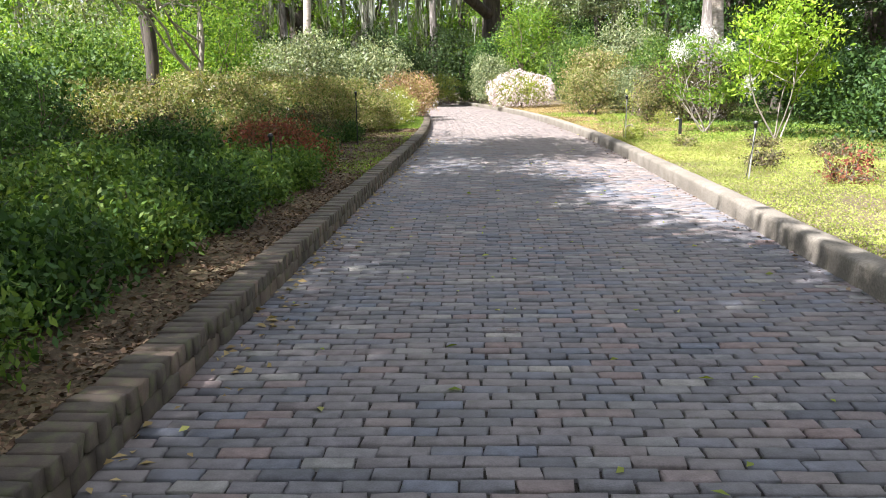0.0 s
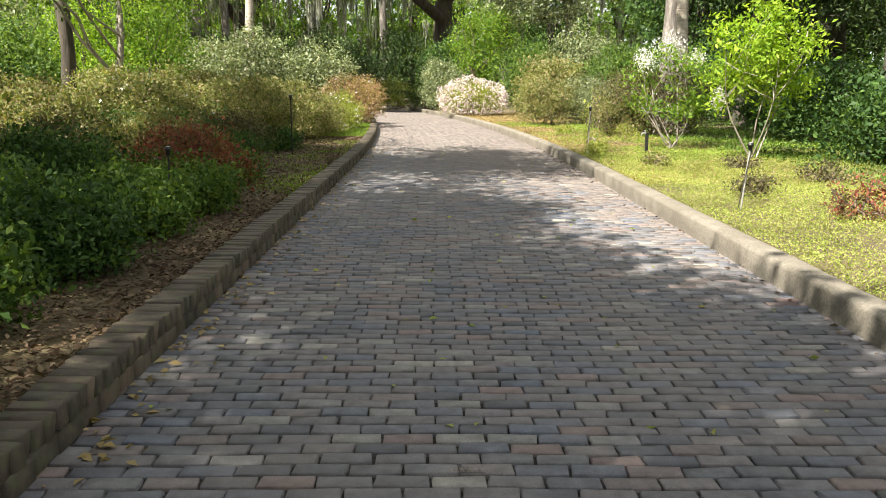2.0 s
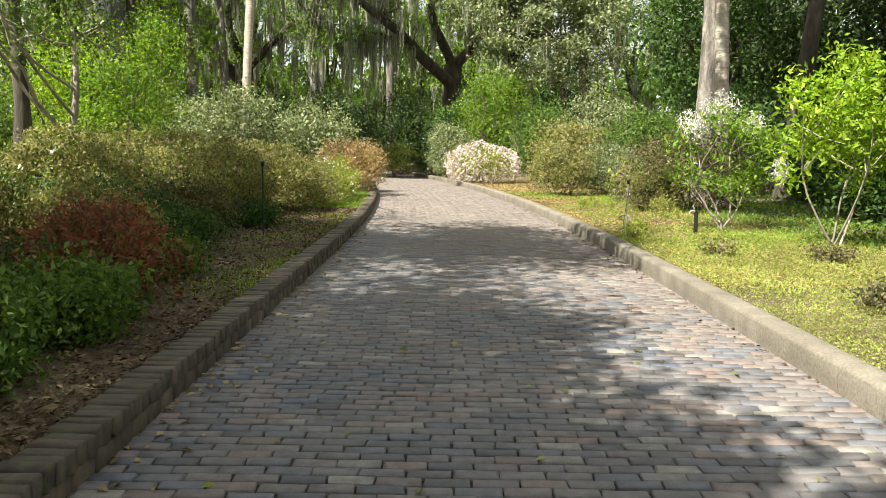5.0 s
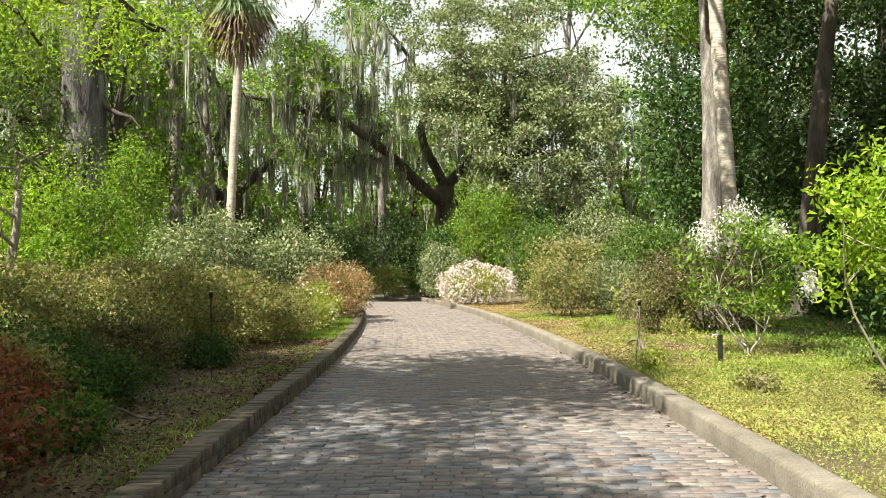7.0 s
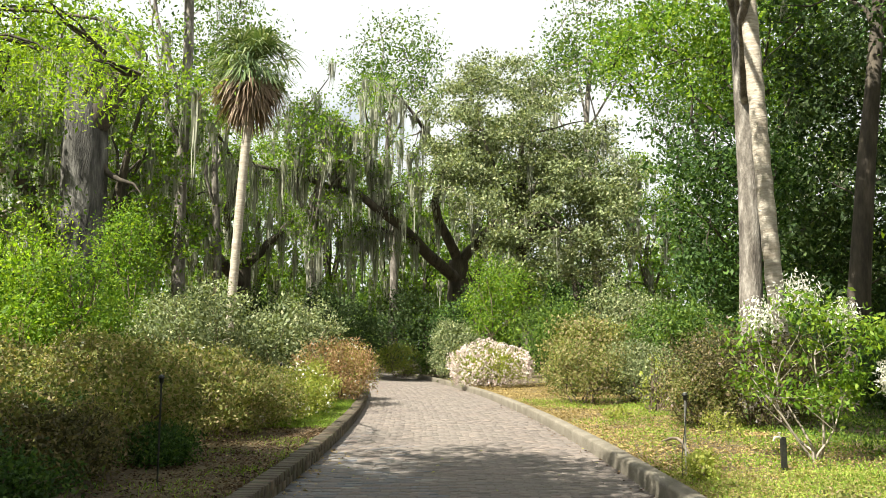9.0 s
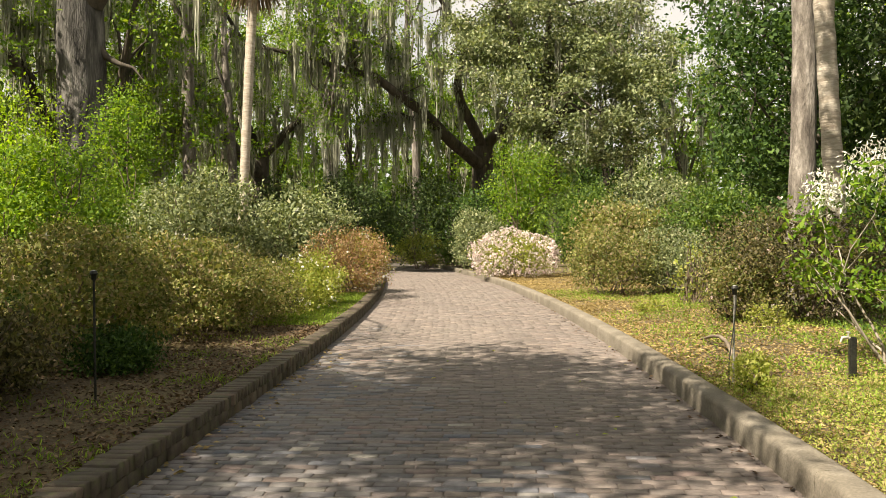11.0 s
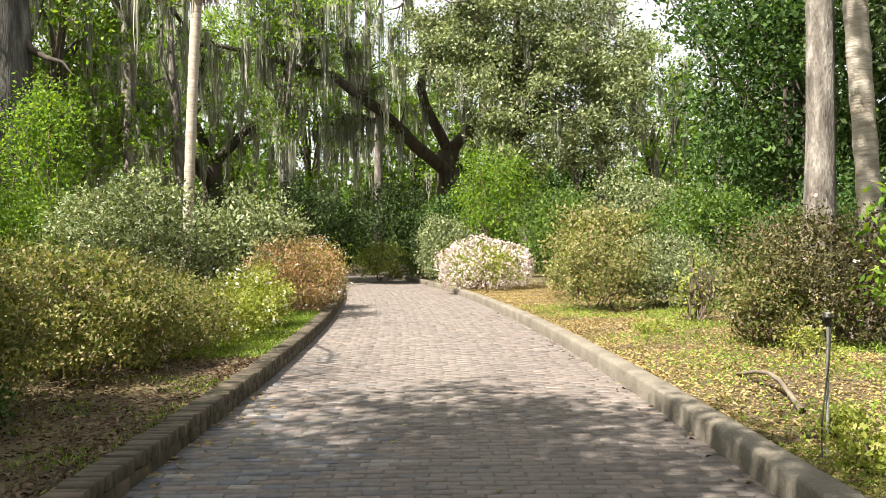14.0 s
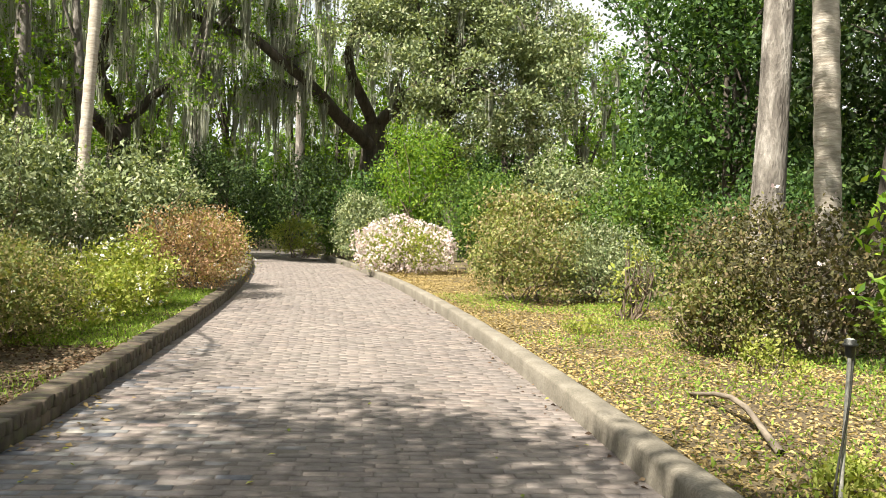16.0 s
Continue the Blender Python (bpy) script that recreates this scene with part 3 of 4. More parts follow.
# live oak with the great sloping limb
def live_oak():
    rng = np.random.default_rng(40)
    ob = thing("live_oak", "old live oak with a mossy sloping limb", "tree", (1.5, 57, 0))
    part("trunk", mesh_np("trunk", *tube(path(rng, (0, 0, -0.2), (-0.5, 0, 7), 0.05, 8), np.linspace(0.9, 0.6, 8), 12, rng, 0.06), M_BARK_DARK, True), ob)
    runs = [((-0.4, 0, 5.5), (-2.8, -3, 7.7), (-5.4, -5, 9.8), (-9.4, -7, 10.9), (-12.5, -8, 11.3)),
            ((-3.6, -3.5, 8.2), (-5.5, -4, 8.4), (-7.2, -4.5, 7.7)),
            ((-0.5, 0, 6.8), (-2, -2, 10), (-1.2, -3, 13), (-4, -4, 16)),
            ((-4.5, -4.6, 9.2), (-5.4, -4.6, 11.5), (-5.8, -5, 14)),
            ((-7, -6, 10.2), (-7.4, -6, 12.5), (-9, -6, 15)),
            ((-0.5, 0, 6.8), (2.5, -1, 10), (6, -1, 13))]
    anchor = []
    for k, r in enumerate(runs):
        r = np.array(r, float)
        t = np.linspace(0, len(r) - 1, 12)
        p = np.stack([np.interp(t, np.arange(len(r)), r[:, i]) for i in range(3)], -1) + rng.normal(size=(12, 3)) * 0.09
        part("limb", mesh_np("limb", *tube(p, np.linspace((0.4, 0.18, 0.34, 0.16, 0.16, 0.34)[k], 0.07, 12), 8, rng, 0.08), M_BARK_DARK, True), ob, "dark moss-hung limb")
        anchor.append(p[3:])
    a = np.concatenate(anchor)
    tw = np.repeat(a, 3, 0) + rng.normal(size=(len(a) * 3, 3)) * [1.3, 1.0, 0.8] + [0, 0, 0.5]
    s = Soup()
    for e in tw[::2]:
        f = a[np.argmin(np.linalg.norm(a - e, axis=1))]
        s.add(*tube(path(rng, f, e, 0.2, 4), np.linspace(0.05, 0.015, 4), 4))
    tagged(part("twig_mass", s.mesh("twig_mass", M_BARK_DARK, True), ob), kind="stuff")
    s = Soup()
    s.add(*leaves(rng, clump_leaves(rng, tw, 0.42, 80, 0.4), 0.16, 0.45, 0.1))
    part("crown", s.mesh("crown", L_BRIGHT), ob)
    s = Soup()
    s.add(*moss_strands(rng, np.concatenate([a, a, tw]), 3.4, 34, 0.16, 0.03))
    tagged(part("spanish_moss", s.mesh("spanish_moss", L_MOSS), ob, "grey Spanish moss in long hanging strands"), kind="stuff")
    return ob


oak = live_oak()
copy_thing(oak, pose(-13, 61, 0, 0, 0, 25))
copy_thing(oak, pose(-19, 47, -1, 0, 0, 60))

tree("magnolia_tree", "tall evergreen tree with glossy grey-green leaves and moss", (5.0, 51, 0), (-0.5, 0, 13), 0.45,
     [((-1.5, 0, 14.2), (4.2, 3.5, 4.4), 120), ((1.0, -1.5, 8.4), (5.0, 3.2, 3.8), 125), ((-3.5, -0.5, 11.0), (2.4, 2.4, 2.2), 26), ((3.5, 0, 11.5), (3.0, 3, 3), 34)],
     L_GREY, M_BARK_DARK, 41, 0.19, 190, 0.46, 12, 26, 2.6, 22, low=-0.95, squash=0.42)
tree("broadleaf_tree", "dense bright green broadleaf tree at the wood's edge", (12.2, 37, 0), (0, 0, 12), 0.35,
     [((-1.5, 0, 14.0), (4.4, 4, 4.6), 80)], L_BRIGHT, M_BARK_DARK, 42, 0.2, 230, 0.6, 11, 14, 1.6, low=-0.95, squash=0.45)
tree("broadleaf_tree", "dense dark green broadleaf tree in the wood", (16.5, 33, 0), (0, 0, 12), 0.35,
     [((-1.0, 0, 12), (4.5, 4, 6.0), 80), ((-1.5, -1.5, 5.0), (4.0, 3, 3.6), 50)], L_DARK, M_BARK_DARK, 43, 0.21, 200, 0.6, 9, low=-0.95, squash=0.45)

tree("broadleaf_tree", "dark green tree below the brighter crowns", (10.8, 34.5, 0), (0, 0, 6), 0.22,
     [((0, 0, 6.2), (3.2, 3, 3.8), 60)], L_DEEP, M_BARK_DARK, 44, 0.19, 200, 0.55, 8, low=-0.95, squash=0.45)

# woods: a few kinds of tree, repeated
KINDS = [
    tree("woodland_tree", "tall woodland tree hung with Spanish moss", (-15, 44, 0), (0.5, 0, 11), 0.4, [((0, 0, 13), (5, 5, 5), 58), ((0.5, 0, 7), (4, 4, 3), 24)], L_BRIGHT, M_BARK_DARK, 51, 0.22, 150, 0.6, 8, 82, 4.2, 34, mossw=0.04, group="woodland trees", squash=0.45, low=-0.9),
    tree("woodland_tree", "fresh green woodland tree with a loose crown", (-18, 33, 0), (0.3, 0, 9), 0.28, [((0, 0, 9.5), (4, 4, 5), 60), ((0, 0, 4.5), (3, 3, 2.5), 24)], L_BRIGHT, M_BARK_DARK, 52, 0.2, 150, 0.6, 8, 60, 3.4, 24, mossw=0.04, group="woodland trees", squash=0.45, low=-0.9),
    tree("woodland_tree", "dark evergreen woodland tree with dense leaves", (20, 42, 0), (0, 0, 11), 0.35, [((0, 0, 12), (4.5, 4.5, 7), 64), ((0, 0, 5), (4, 4, 3.6), 34)], L_DEEP, M_BARK_DARK, 53, 0.25, 160, 0.75, 7, 20, 1.6, 12, group="woodland trees", squash=0.45, low=-0.95),
    tree("woodland_tree", "slim pine-like tree with a high feathery crown", (-12.5, 52, 0), (0.2, 0, 18), 0.3, [((0, 0, 18), (3.2, 3.2, 4.5), 70)], L_MID, M_BARK_GREY, 54, 0.22, 75, 0.6, 7, 16, 1.6, 12, group="woodland trees"),
]
WOODS = [(0, -8.5, 66), (0, -4.5, 73), (0, 6, 75), (3, -3.5, 62), (0, 2.5, 64), (2, 8.5, 60), (1, -1.5, 70), (0, -15, 70), (0, 15, 68), (0, -20, 50), (0, -16, 62), (0, 22, 56), (1, -18, 52), (1, -23, 15), 
         (2, 15, 46), (2, 23, 33), (2, 20, 25), (2, 18, 18), (2, 26, 22), (2, 24, 12), (3, -18, 46), (3, 9.5, 58), (3, 17, 60), 
         # last three: unseen behind the start, added to block sky light
         (1, -24, 8), (2, 15, 7), (0, -5, -15), (2, 3, -10), (2, 10, -8)]
_r = random.Random(9)
for _k, _x, _y in WOODS:
    _s = _r.uniform(0.85, 1.15)
    _c = copy_thing(KINDS[_k], pose(_x, _y, 0, 0, 0, _r.uniform(0, 360)) @ Matrix.Scale(_s, 4))
    _c.scale = (_s, _s, _s)


def far_woods():
    """Distant mass of the wood all round, too far to tell its trees apart."""
    rng = np.random.default_rng(60)
    a = rng.uniform(0, 2 * np.pi, 3600)
    d = rng.uniform(68, 100, 3600)
    c = np.stack([d * np.cos(a), 15 + d * np.sin(a), rng.random(3600) ** 1.3 * (12 + 3 * np.sin(a * 7) + 2.5 * np.sin(a * 17))], -1)
    s = Soup()
    s.add(*leaves(rng, clump_leaves(rng, c, 1.7, 60, 0.8), 0.8, 0.6, 0.0))
    tagged(new("far_woods", s.mesh("far_woods", L_MID)), "distant dark green mass of the surrounding wood", "woods", kind="stuff")


far_woods()

# ---------------- shrubs ----------------

# left, near: low green shrubs under the trees
for _x, _y, _rx, _ry, _h, _m, _s in ((-2.25, 0.9, 0.7, 0.8, 0.55, L_MID, 1), (-2.3, 2.3, 0.65, 0.8, 0.6, L_DEEP, 2), (-2.35, 3.8, 0.65, 0.9, 0.62, L_MID, 3), (-2.3, 5.4, 0.6, 0.9, 0.62, L_DEEP, 4),
                                     (-3.6, 1.6, 1.0, 1.2, 0.85, L_MID, 5), (-3.6, 3.8, 1.0, 1.2, 0.85, L_MID, 6), (-2.3, 7.0, 0.6, 0.8, 0.6, L_MID, 7), (-3.5, 6.0, 0.9, 1.0, 0.85, L_MID, 8),
                                     (-5.4, 3.2, 1.3, 1.6, 1.3, L_MID, 9), (-5.3, 6.6, 1.4, 1.5, 1.4, L_DEEP, 10), (-2.2, 8.4, 0.55, 0.7, 0.5, L_MID, 11), (-3.5, 8.0, 0.9, 0.9, 0.9, L_DEEP, 12), (-6.6, 9.4, 1.5, 1.4, 1.8, L_DEEP, 13), (-7.2, 5.0, 1.3, 1.6, 2.0, L_DEEP, 14)):
    bush("low_shrub", "low dark green shrub with small leaves", _x, _y, _rx, _ry, _h, _m, 100 + _s, 0.06, 7000, 120, 0.12, group="low shrubs in the bed")
# russet shrubs
bush("russet_shrub", "azalea shrub with russet red new leaves", -2.5, 9.9, 0.85, 0.8, 0.85, L_RED, 120, 0.055, 3600, 70, 0.11)
bush("russet_shrub", "small reddish-brown shrub under the hedge", -4.6, 10.4, 0.9, 0.8, 1.0, L_BROWN, 121, 0.055, 3600, 60, 0.12)
# the azalea hedge
for _x, _y, _rx, _ry, _h, _m, _s in ((-5.6, 12.2, 1.5, 1.3, 1.45, L_OLIVE, 0), (-3.7, 12.4, 0.9, 0.9, 0.9, L_OLIVE, 1), (-7.4, 14.5, 1.6, 1.5, 1.7, L_OLIVE, 2), (-4.9, 15.0, 1.4, 1.5, 1.55, L_OLIVE, 3),
                                     (-3.7, 17.6, 1.35, 1.5, 1.55, L_OLIVE, 4), (-5.9, 17.8, 1.6, 1.6, 1.8, L_OLIVE, 5), (-3.2, 20.2, 1.2, 1.4, 1.5, L_OLIVE, 6), (-5.4, 21.0, 1.7, 1.6, 1.75, L_OLIVE, 7),
                                     (-7.6, 20.5, 1.7, 1.6, 1.8, L_OLIVE, 8), (-4.4, 23.6, 1.4, 1.4, 1.6, L_OLIVE, 9), (-6.8, 24.5, 1.6, 1.6, 1.9, L_OLIVE, 10)):
    bush("azalea_shrub", "olive and tan azalea shrub past its bloom", _x, _y, _rx, _ry, _h, _m, 130 + _s, 0.058 if _s in (1, 3, 4, 6) else 0.064, 13000 if _s in (1, 3, 4, 6) else 10000, 170, 0.105, blossom=L_WHITE if _s in (3, 7, 9) else None, blossoms=18, group="azalea hedge")
bush("azalea_shrub", "sprawling olive azalea at the hedge's end", -2.75, 21.9, 0.95, 1.1, 1.2, L_OLIVE, 153, 0.044, 11000, 100, 0.13, blossom=L_WHITE, blossoms=14)
bush("azalea_shrub", "yellow-green azalea below the orange one", -2.6, 25.8, 0.85, 0.9, 1.15, L_YELLOW, 154, 0.06, 5000, 80, 0.13, blossom=L_WHITE, blossoms=50)
bush("low_shrub", "dark green shrub before the azalea hedge", -4.1, 13.7, 1.0, 1.0, 0.95, L_DEEP, 155, 0.055, 6500, 100, 0.13)
bush("russet_shrub", "russet-tinged shrub before the azalea hedge", -3.2, 11.5, 0.75, 0.75, 0.75, L_RED, 156, 0.055, 5000, 70, 0.11)
bush("low_shrub", "brownish low shrub at the hedge's foot", -3.25, 15.3, 0.7, 0.9, 0.85, L_BROWN, 157, 0.055, 5000, 70, 0.12)
bush("azalea_shrub", "yellow-green azalea with a few white flowers", -2.45, 23.9, 0.8, 1.1, 0.95, L_YELLOW, 150, 0.06, 3600, 80, 0.12, blossom=L_WHITE, blossoms=60)
bush("azalea_shrub", "azalea shrub with orange-brown leaves by the bend", -2.5, 29.8, 1.3, 1.5, 1.75, L_ORANGE, 151, 0.06, 8000, 130, 0.13, blossom=L_WHITE, blossoms=26)
bush("azalea_shrub", "yellow-green azalea with white flowers at the bend", -2.75, 32.4, 1.3, 1.3, 1.75, L_YELLOW, 152, 0.065, 5000, 100, 0.15, blossom=L_WHITE, blossoms=60)
# grey-green evergreen behind the hedge
for _x, _y, _rx, _ry, _h, _s in ((-6.2, 29.8, 1.7, 1.5, 3.6, 0), (-4.2, 31.5, 1.8, 1.6, 3.2, 1), (-7.8, 31.5, 1.6, 1.6, 3.3, 2)):
    bush("evergreen_shrub", "large grey-green evergreen shrub", _x, _y, _rx, _ry, _h, L_GREY, 160 + _s, 0.1, 6500, 150, 0.2, group="evergreen shrubs")
# mixed growth on the left
for _x, _y, _rx, _ry, _h, _m, _s in ((-9.5, 17, 1.8, 1.8, 3.0, L_MID, 0), (-9.2, 27, 1.9, 1.8, 4.0, L_BRIGHT, 1), (-11.5, 23, 2, 2, 3.4, L_MID, 2), (-13, 30, 2.2, 2, 4.2, L_BRIGHT, 3), (-11, 13, 2, 2, 2.8, L_DEEP, 4),
                                     (-11.2, 34.5, 2, 2, 3.8, L_MID, 5), (-9.5, 9.5, 1.6, 1.6, 2.4, L_DEEP, 6), (-15, 38, 2.4, 2, 4.5, L_BRIGHT, 7), (-7.5, 11.0, 1.2, 1.2, 1.9, L_DEEP, 8)):
    bush("wild_shrub", "tall leafy green shrub at the wood's edge", _x, _y, _rx, _ry, _h, _m, 170 + _s, 0.11, 6000, 130, 0.24, group="undergrowth")
bush("wild_shrub", "tall bush with yellow-green spring leaves", -10.4, 27.5, 1.6, 1.6, 5.2, L_LIME, 181, 0.1, 6000, 60, 0.34, category="small tree", group="undergrowth")
bush("wild_shrub", "slender young tree with fresh green leaves", -9.9, 33.2, 1.3, 1.3, 6.4, L_BRIGHT, 182, 0.11, 6000, 60, 0.34, category="small tree", group="undergrowth")
bush("wild_shrub", "tall mossy grey-green bush at the wood's edge", -12.8, 25.0, 1.6, 1.6, 5.0, L_GREY, 183, 0.1, 5000, 60, 0.34, category="small tree", group="undergrowth")
# low growth before the hedge
for _x, _y, _rx, _ry, _h, _m, _s in ((-3.0, 13.2, 0.8, 0.8, 0.65, L_DEEP, 0), (-2.35, 11.1, 0.45, 0.6, 0.4, L_MID, 1), (-4.9, 13.0, 1.0, 1.0, 1.1, L_DEEP, 2), (-4.4, 16.6, 0.9, 0.9, 1.0, L_DEEP, 3), (-3.1, 10.2, 0.7, 0.6, 0.5, L_DEEP, 4), (-2.8, 16.9, 0.5, 0.6, 0.5, L_DEEP, 5)):
    bush("low_shrub", "low dark green shrub at the foot of the hedge", _x, _y, _rx, _ry, _h, _m, 320 + _s, 0.05, 4500, 70, 0.1, group="low shrubs in the bed")
# beyond the bend
for _x, _y, _rx, _ry, _h, _m, _s in ((-5.2, 49, 2.6, 1.8, 4.6, L_DARK, 0), (-2.0, 52, 2.6, 1.8, 5.0, L_DARK, 1), (-8.6, 47, 2.4, 1.8, 4.2, L_DARK, 2), (1.2, 50, 2.0, 1.8, 4.4, L_DEEP, 3), (-12, 46, 2.4, 2, 4.4, L_DEEP, 4)):
    bush("dark_shrub", "tall dark evergreen shrub beyond the bend", _x, _y, _rx, _ry, _h, _m, 190 + _s, 0.14, 6500, 150, 0.26, group="dark shrubs")
bush("low_shrub", "small yellow-green shrub where the drive bends", -2.0, 48.5, 1.3, 1.0, 1.9, L_YELLOW, 200, 0.09, 2600, 60, 0.16)
bush("low_shrub", "small grey-green shrub where the drive bends", -0.2, 48.8, 1.2, 1.0, 1.6, L_MID, 201, 0.09, 2600, 60, 0.16)
bush("white_azalea", "azalea shrub covered in pale pink-white blossom", 2.25, 38.3, 1.75, 1.6, 1.7, L_YELLOW, 202, 0.07, 5000, 90, 0.18, blossom=L_PINK, blossoms=1200, bsize=0.07)
bush("white_azalea", "low azalea shrub with white and yellow-green crown", 1.55, 41.0, 0.95, 1.3, 1.25, L_YELLOW, 204, 0.07, 2600, 60, 0.14, blossom=L_PINK, blossoms=650, bsize=0.07)
bush("lime_tree", "small tree with feathery lime-green leaves", 3.0, 45.5, 1.8, 1.5, 5.6, L_BRIGHT, 203, 0.12, 6000, 60, 0.36, category="small tree", low=-0.2)
# right: shrubs
for _x, _y, _rx, _ry, _h, _m, _s, _lb in ((4.35, 28.6, 1.25, 1.3, 1.7, L_OLIVE, 0, "olive-green azalea shrub by the kerb"), (6.0, 28.9, 1.3, 1.3, 1.75, L_GREY, 1, "grey-green azalea shrub beside the drive"),
                                           (5.2, 33.5, 1.6, 1.5, 2.6, L_OLIVE, 2, "green shrub behind the azaleas"), (4.9, 40.5, 1.8, 1.6, 3.4, L_MID, 3, "tall fresh green shrub beside the drive"), (7.4, 39, 2.0, 1.7, 4.2, L_GREY, 4, "tall grey-green shrub beside the drive"),
                                           (8.2, 33.0, 1.8, 1.7, 3.2, L_MID, 5, "tall green shrub under the trees"), (9.6, 29.6, 1.6, 1.6, 2.8, L_DEEP, 6, "dark green shrub under the trees"), (0.9, 44.0, 1.3, 1.2, 2.8, L_GREY, 7, "grey-green shrub beyond the bend"),
                                           (11.4, 25.0, 1.8, 1.8, 1.7, L_DEEP, 8, "dark green shrub under the trees"), (9.6, 18.5, 1.7, 1.7, 2.0, L_DEEP, 9, "dark green shrub under the trees"), (12.0, 31.5, 2.2, 2, 4.0, L_DEEP, 10, "dark green shrub under the trees"),
                                           (8.9, 13.5, 1.7, 1.8, 1.7, L_DEEP, 11, "dark green shrub under the trees"), (15.8, 19.5, 2, 2, 2.8, L_DEEP, 12, "dark green shrub under the trees"), (11.5, 14, 2, 2, 2.6, L_DEEP, 13, "dark green shrub under the trees")):
    bush("green_shrub", _lb, _x, _y, _rx, _ry, _h, _m, 210 + _s, 0.065 if _s < 2 else 0.11, 7000, 140, 0.14 if _s < 2 else 0.22, group="shrubs on the right")
bush("brown_shrub", "brownish azalea shrub past its bloom", 6.45, 22.0, 1.75, 1.1, 2.0, L_BROWN, 230, 0.06, 11000, 150, 0.15, blossom=L_PINK, blossoms=30, stems=14)
bush("brown_shrub", "olive-leaved azalea beneath the tree trunks", 5.5, 21.9, 0.8, 0.8, 1.25, L_OLIVE, 232, 0.055, 5000, 70, 0.13)
bush("brown_shrub", "thin pale-leaved shrub beneath the trees", 5.5, 25.5, 0.55, 0.5, 1.4, L_YELLOW, 231, 0.06, 380, 24, 0.1, stems=12)


def small_tree(name, label, x, y, h, r, mat, seed, size, stems, crown_low, blossom=None, blob=None, n=3200, blossoms=0, spread=0.14, clumps=60):
    """A many-stemmed small tree with bare lower stems."""
    rng = np.random.default_rng(seed)
    ob = thing(name, label, "small tree", (x, y, 0.13))
    c = np.array([0, 0, (h + crown_low) / 2])
    cl = in_blob(rng, clumps, c, (r, r, (h - crown_low) / 2), 0.3, -1)
    s = Soup()
    for k in range(stems):
        e = cl[rng.integers(len(cl))]
        p = path(rng, rng.normal(size=3) * [0.06, 0.06, 0], e, 0.1, 7)
        p[0, 2] = -0.03
        part("stem", mesh_np("stem", *tube(p, np.linspace(0.019, 0.006, 7), 6), M_BARK_PALE, True), ob)
        for _ in range(4):
            f = cl[np.argmin(np.linalg.norm(cl - e - rng.normal(size=3) * 0.5, axis=1))]
            s.add(*tube(path(rng, p[rng.integers(3, 6)], f, 0.12, 4), np.linspace(0.009, 0.003, 4), 4))
    tagged(part("twig_mass", s.mesh("twig_mass", M_BARK_PALE, True), ob), kind="stuff")
    s = Soup()
    s.add(*leaves(rng, clump_leaves(rng, cl, spread, n // len(cl)), size, 0.42, -0.1))
    part("foliage", s.mesh("foliage", mat), ob)
    if blossom:
        s = Soup()
        pts = np.concatenate([in_blob(rng, blossoms, b, rr, 0.1, -1) for b, rr in blob])
        s.add(*leaves(rng, pts, 0.065, 0.28, -0.9))
        tagged(part("blossom", s.mesh("blossom", blossom), ob, "drooping clusters of white blossom"), kind="stuff")
    return ob


small_tree("fringe_tree", "small fringe tree with hanging white blossom", 5.72, 17.5, 2.3, 1.1, L_BRIGHT, 240, 0.09, 5, 0.6, L_WHITE, [((-0.65, 0, 1.95), (0.32, 0.3, 0.3)), ((-0.1, 0.1, 2.25), (0.42, 0.3, 0.34)), ((0.35, -0.2, 1.95), (0.22, 0.2, 0.25)), ((0.85, -0.3, 1.15), (0.15, 0.2, 0.28))], 2600, 440, clumps=40)
small_tree("sapling", "sapling with bright lime-green leaves", 6.4, 14.6, 2.9, 1.05, L_LIME, 241, 0.105, 4, 0.8, n=4300, spread=0.16)

# small shrubs in the right bed
for _x, _y, _r_, _h, _m, _s in ((5.0, 7.9, 0.38, 0.5, L_RED, 0), (4.6, 9.8, 0.3, 0.3, L_BROWN, 1), (4.3, 13.6, 0.3, 0.28, L_OLIVE, 2), (6.2, 11.3, 0.4, 0.35, L_BROWN, 3), (3.75, 15.9, 0.2, 0.3, L_YELLOW, 4), (5.6, 13.0, 0.35, 0.3, L_BROWN, 5), (3.98, 16.7, 0.22, 0.26, L_YELLOW, 6), (5.4, 20.4, 0.5, 0.45, L_YELLOW, 7), (4.3, 23.8, 0.35, 0.3, L_YELLOW, 8)):
    bush("dwarf_shrub", "knee-high thin shrub in the ground cover", _x, _y, _r_, _r_, _h, _m, 250 + _s, 0.04, 700, 26, 0.06, stems=7, group="dwarf shrubs")

# ---------------- bed covering ----------------


def scatter(name, label, category, count, where, size, mat, seed, aspect=0.5, rise=0.0, flat=0.8, lift=0.02, fold=0.12):
    rng = np.random.default_rng(seed)
    xy = np.array([where(rng) for _ in range(count)])
    z = np.array([bed_height(x, y) for x, y in xy]) + rng.random(count) * lift
    s = Soup()
    s.add(*leaves(rng, np.column_stack([xy, z]), size, aspect, rise, flat, fold))
    return tagged(new(name, s.mesh(name, mat)), label, category, kind="stuff")


def bed_height(x, y):
    le, re = left_edge(y), right_edge(y)
    if x < le:
        return ground_z(le - KERB_W * 0.9 - x, y) + 0.005
    if x > re:
        return ground_z(x - re - KERB_W * 0.9, y + 50) + 0.005
    return 0.004


def left_bed(rng, y0=-3, y1=30, far=7.0):
    y = rng.uniform(y0, y1)
    return left_edge(y) - KERB_W - 0.02 - far * rng.random() ** 1.7, y


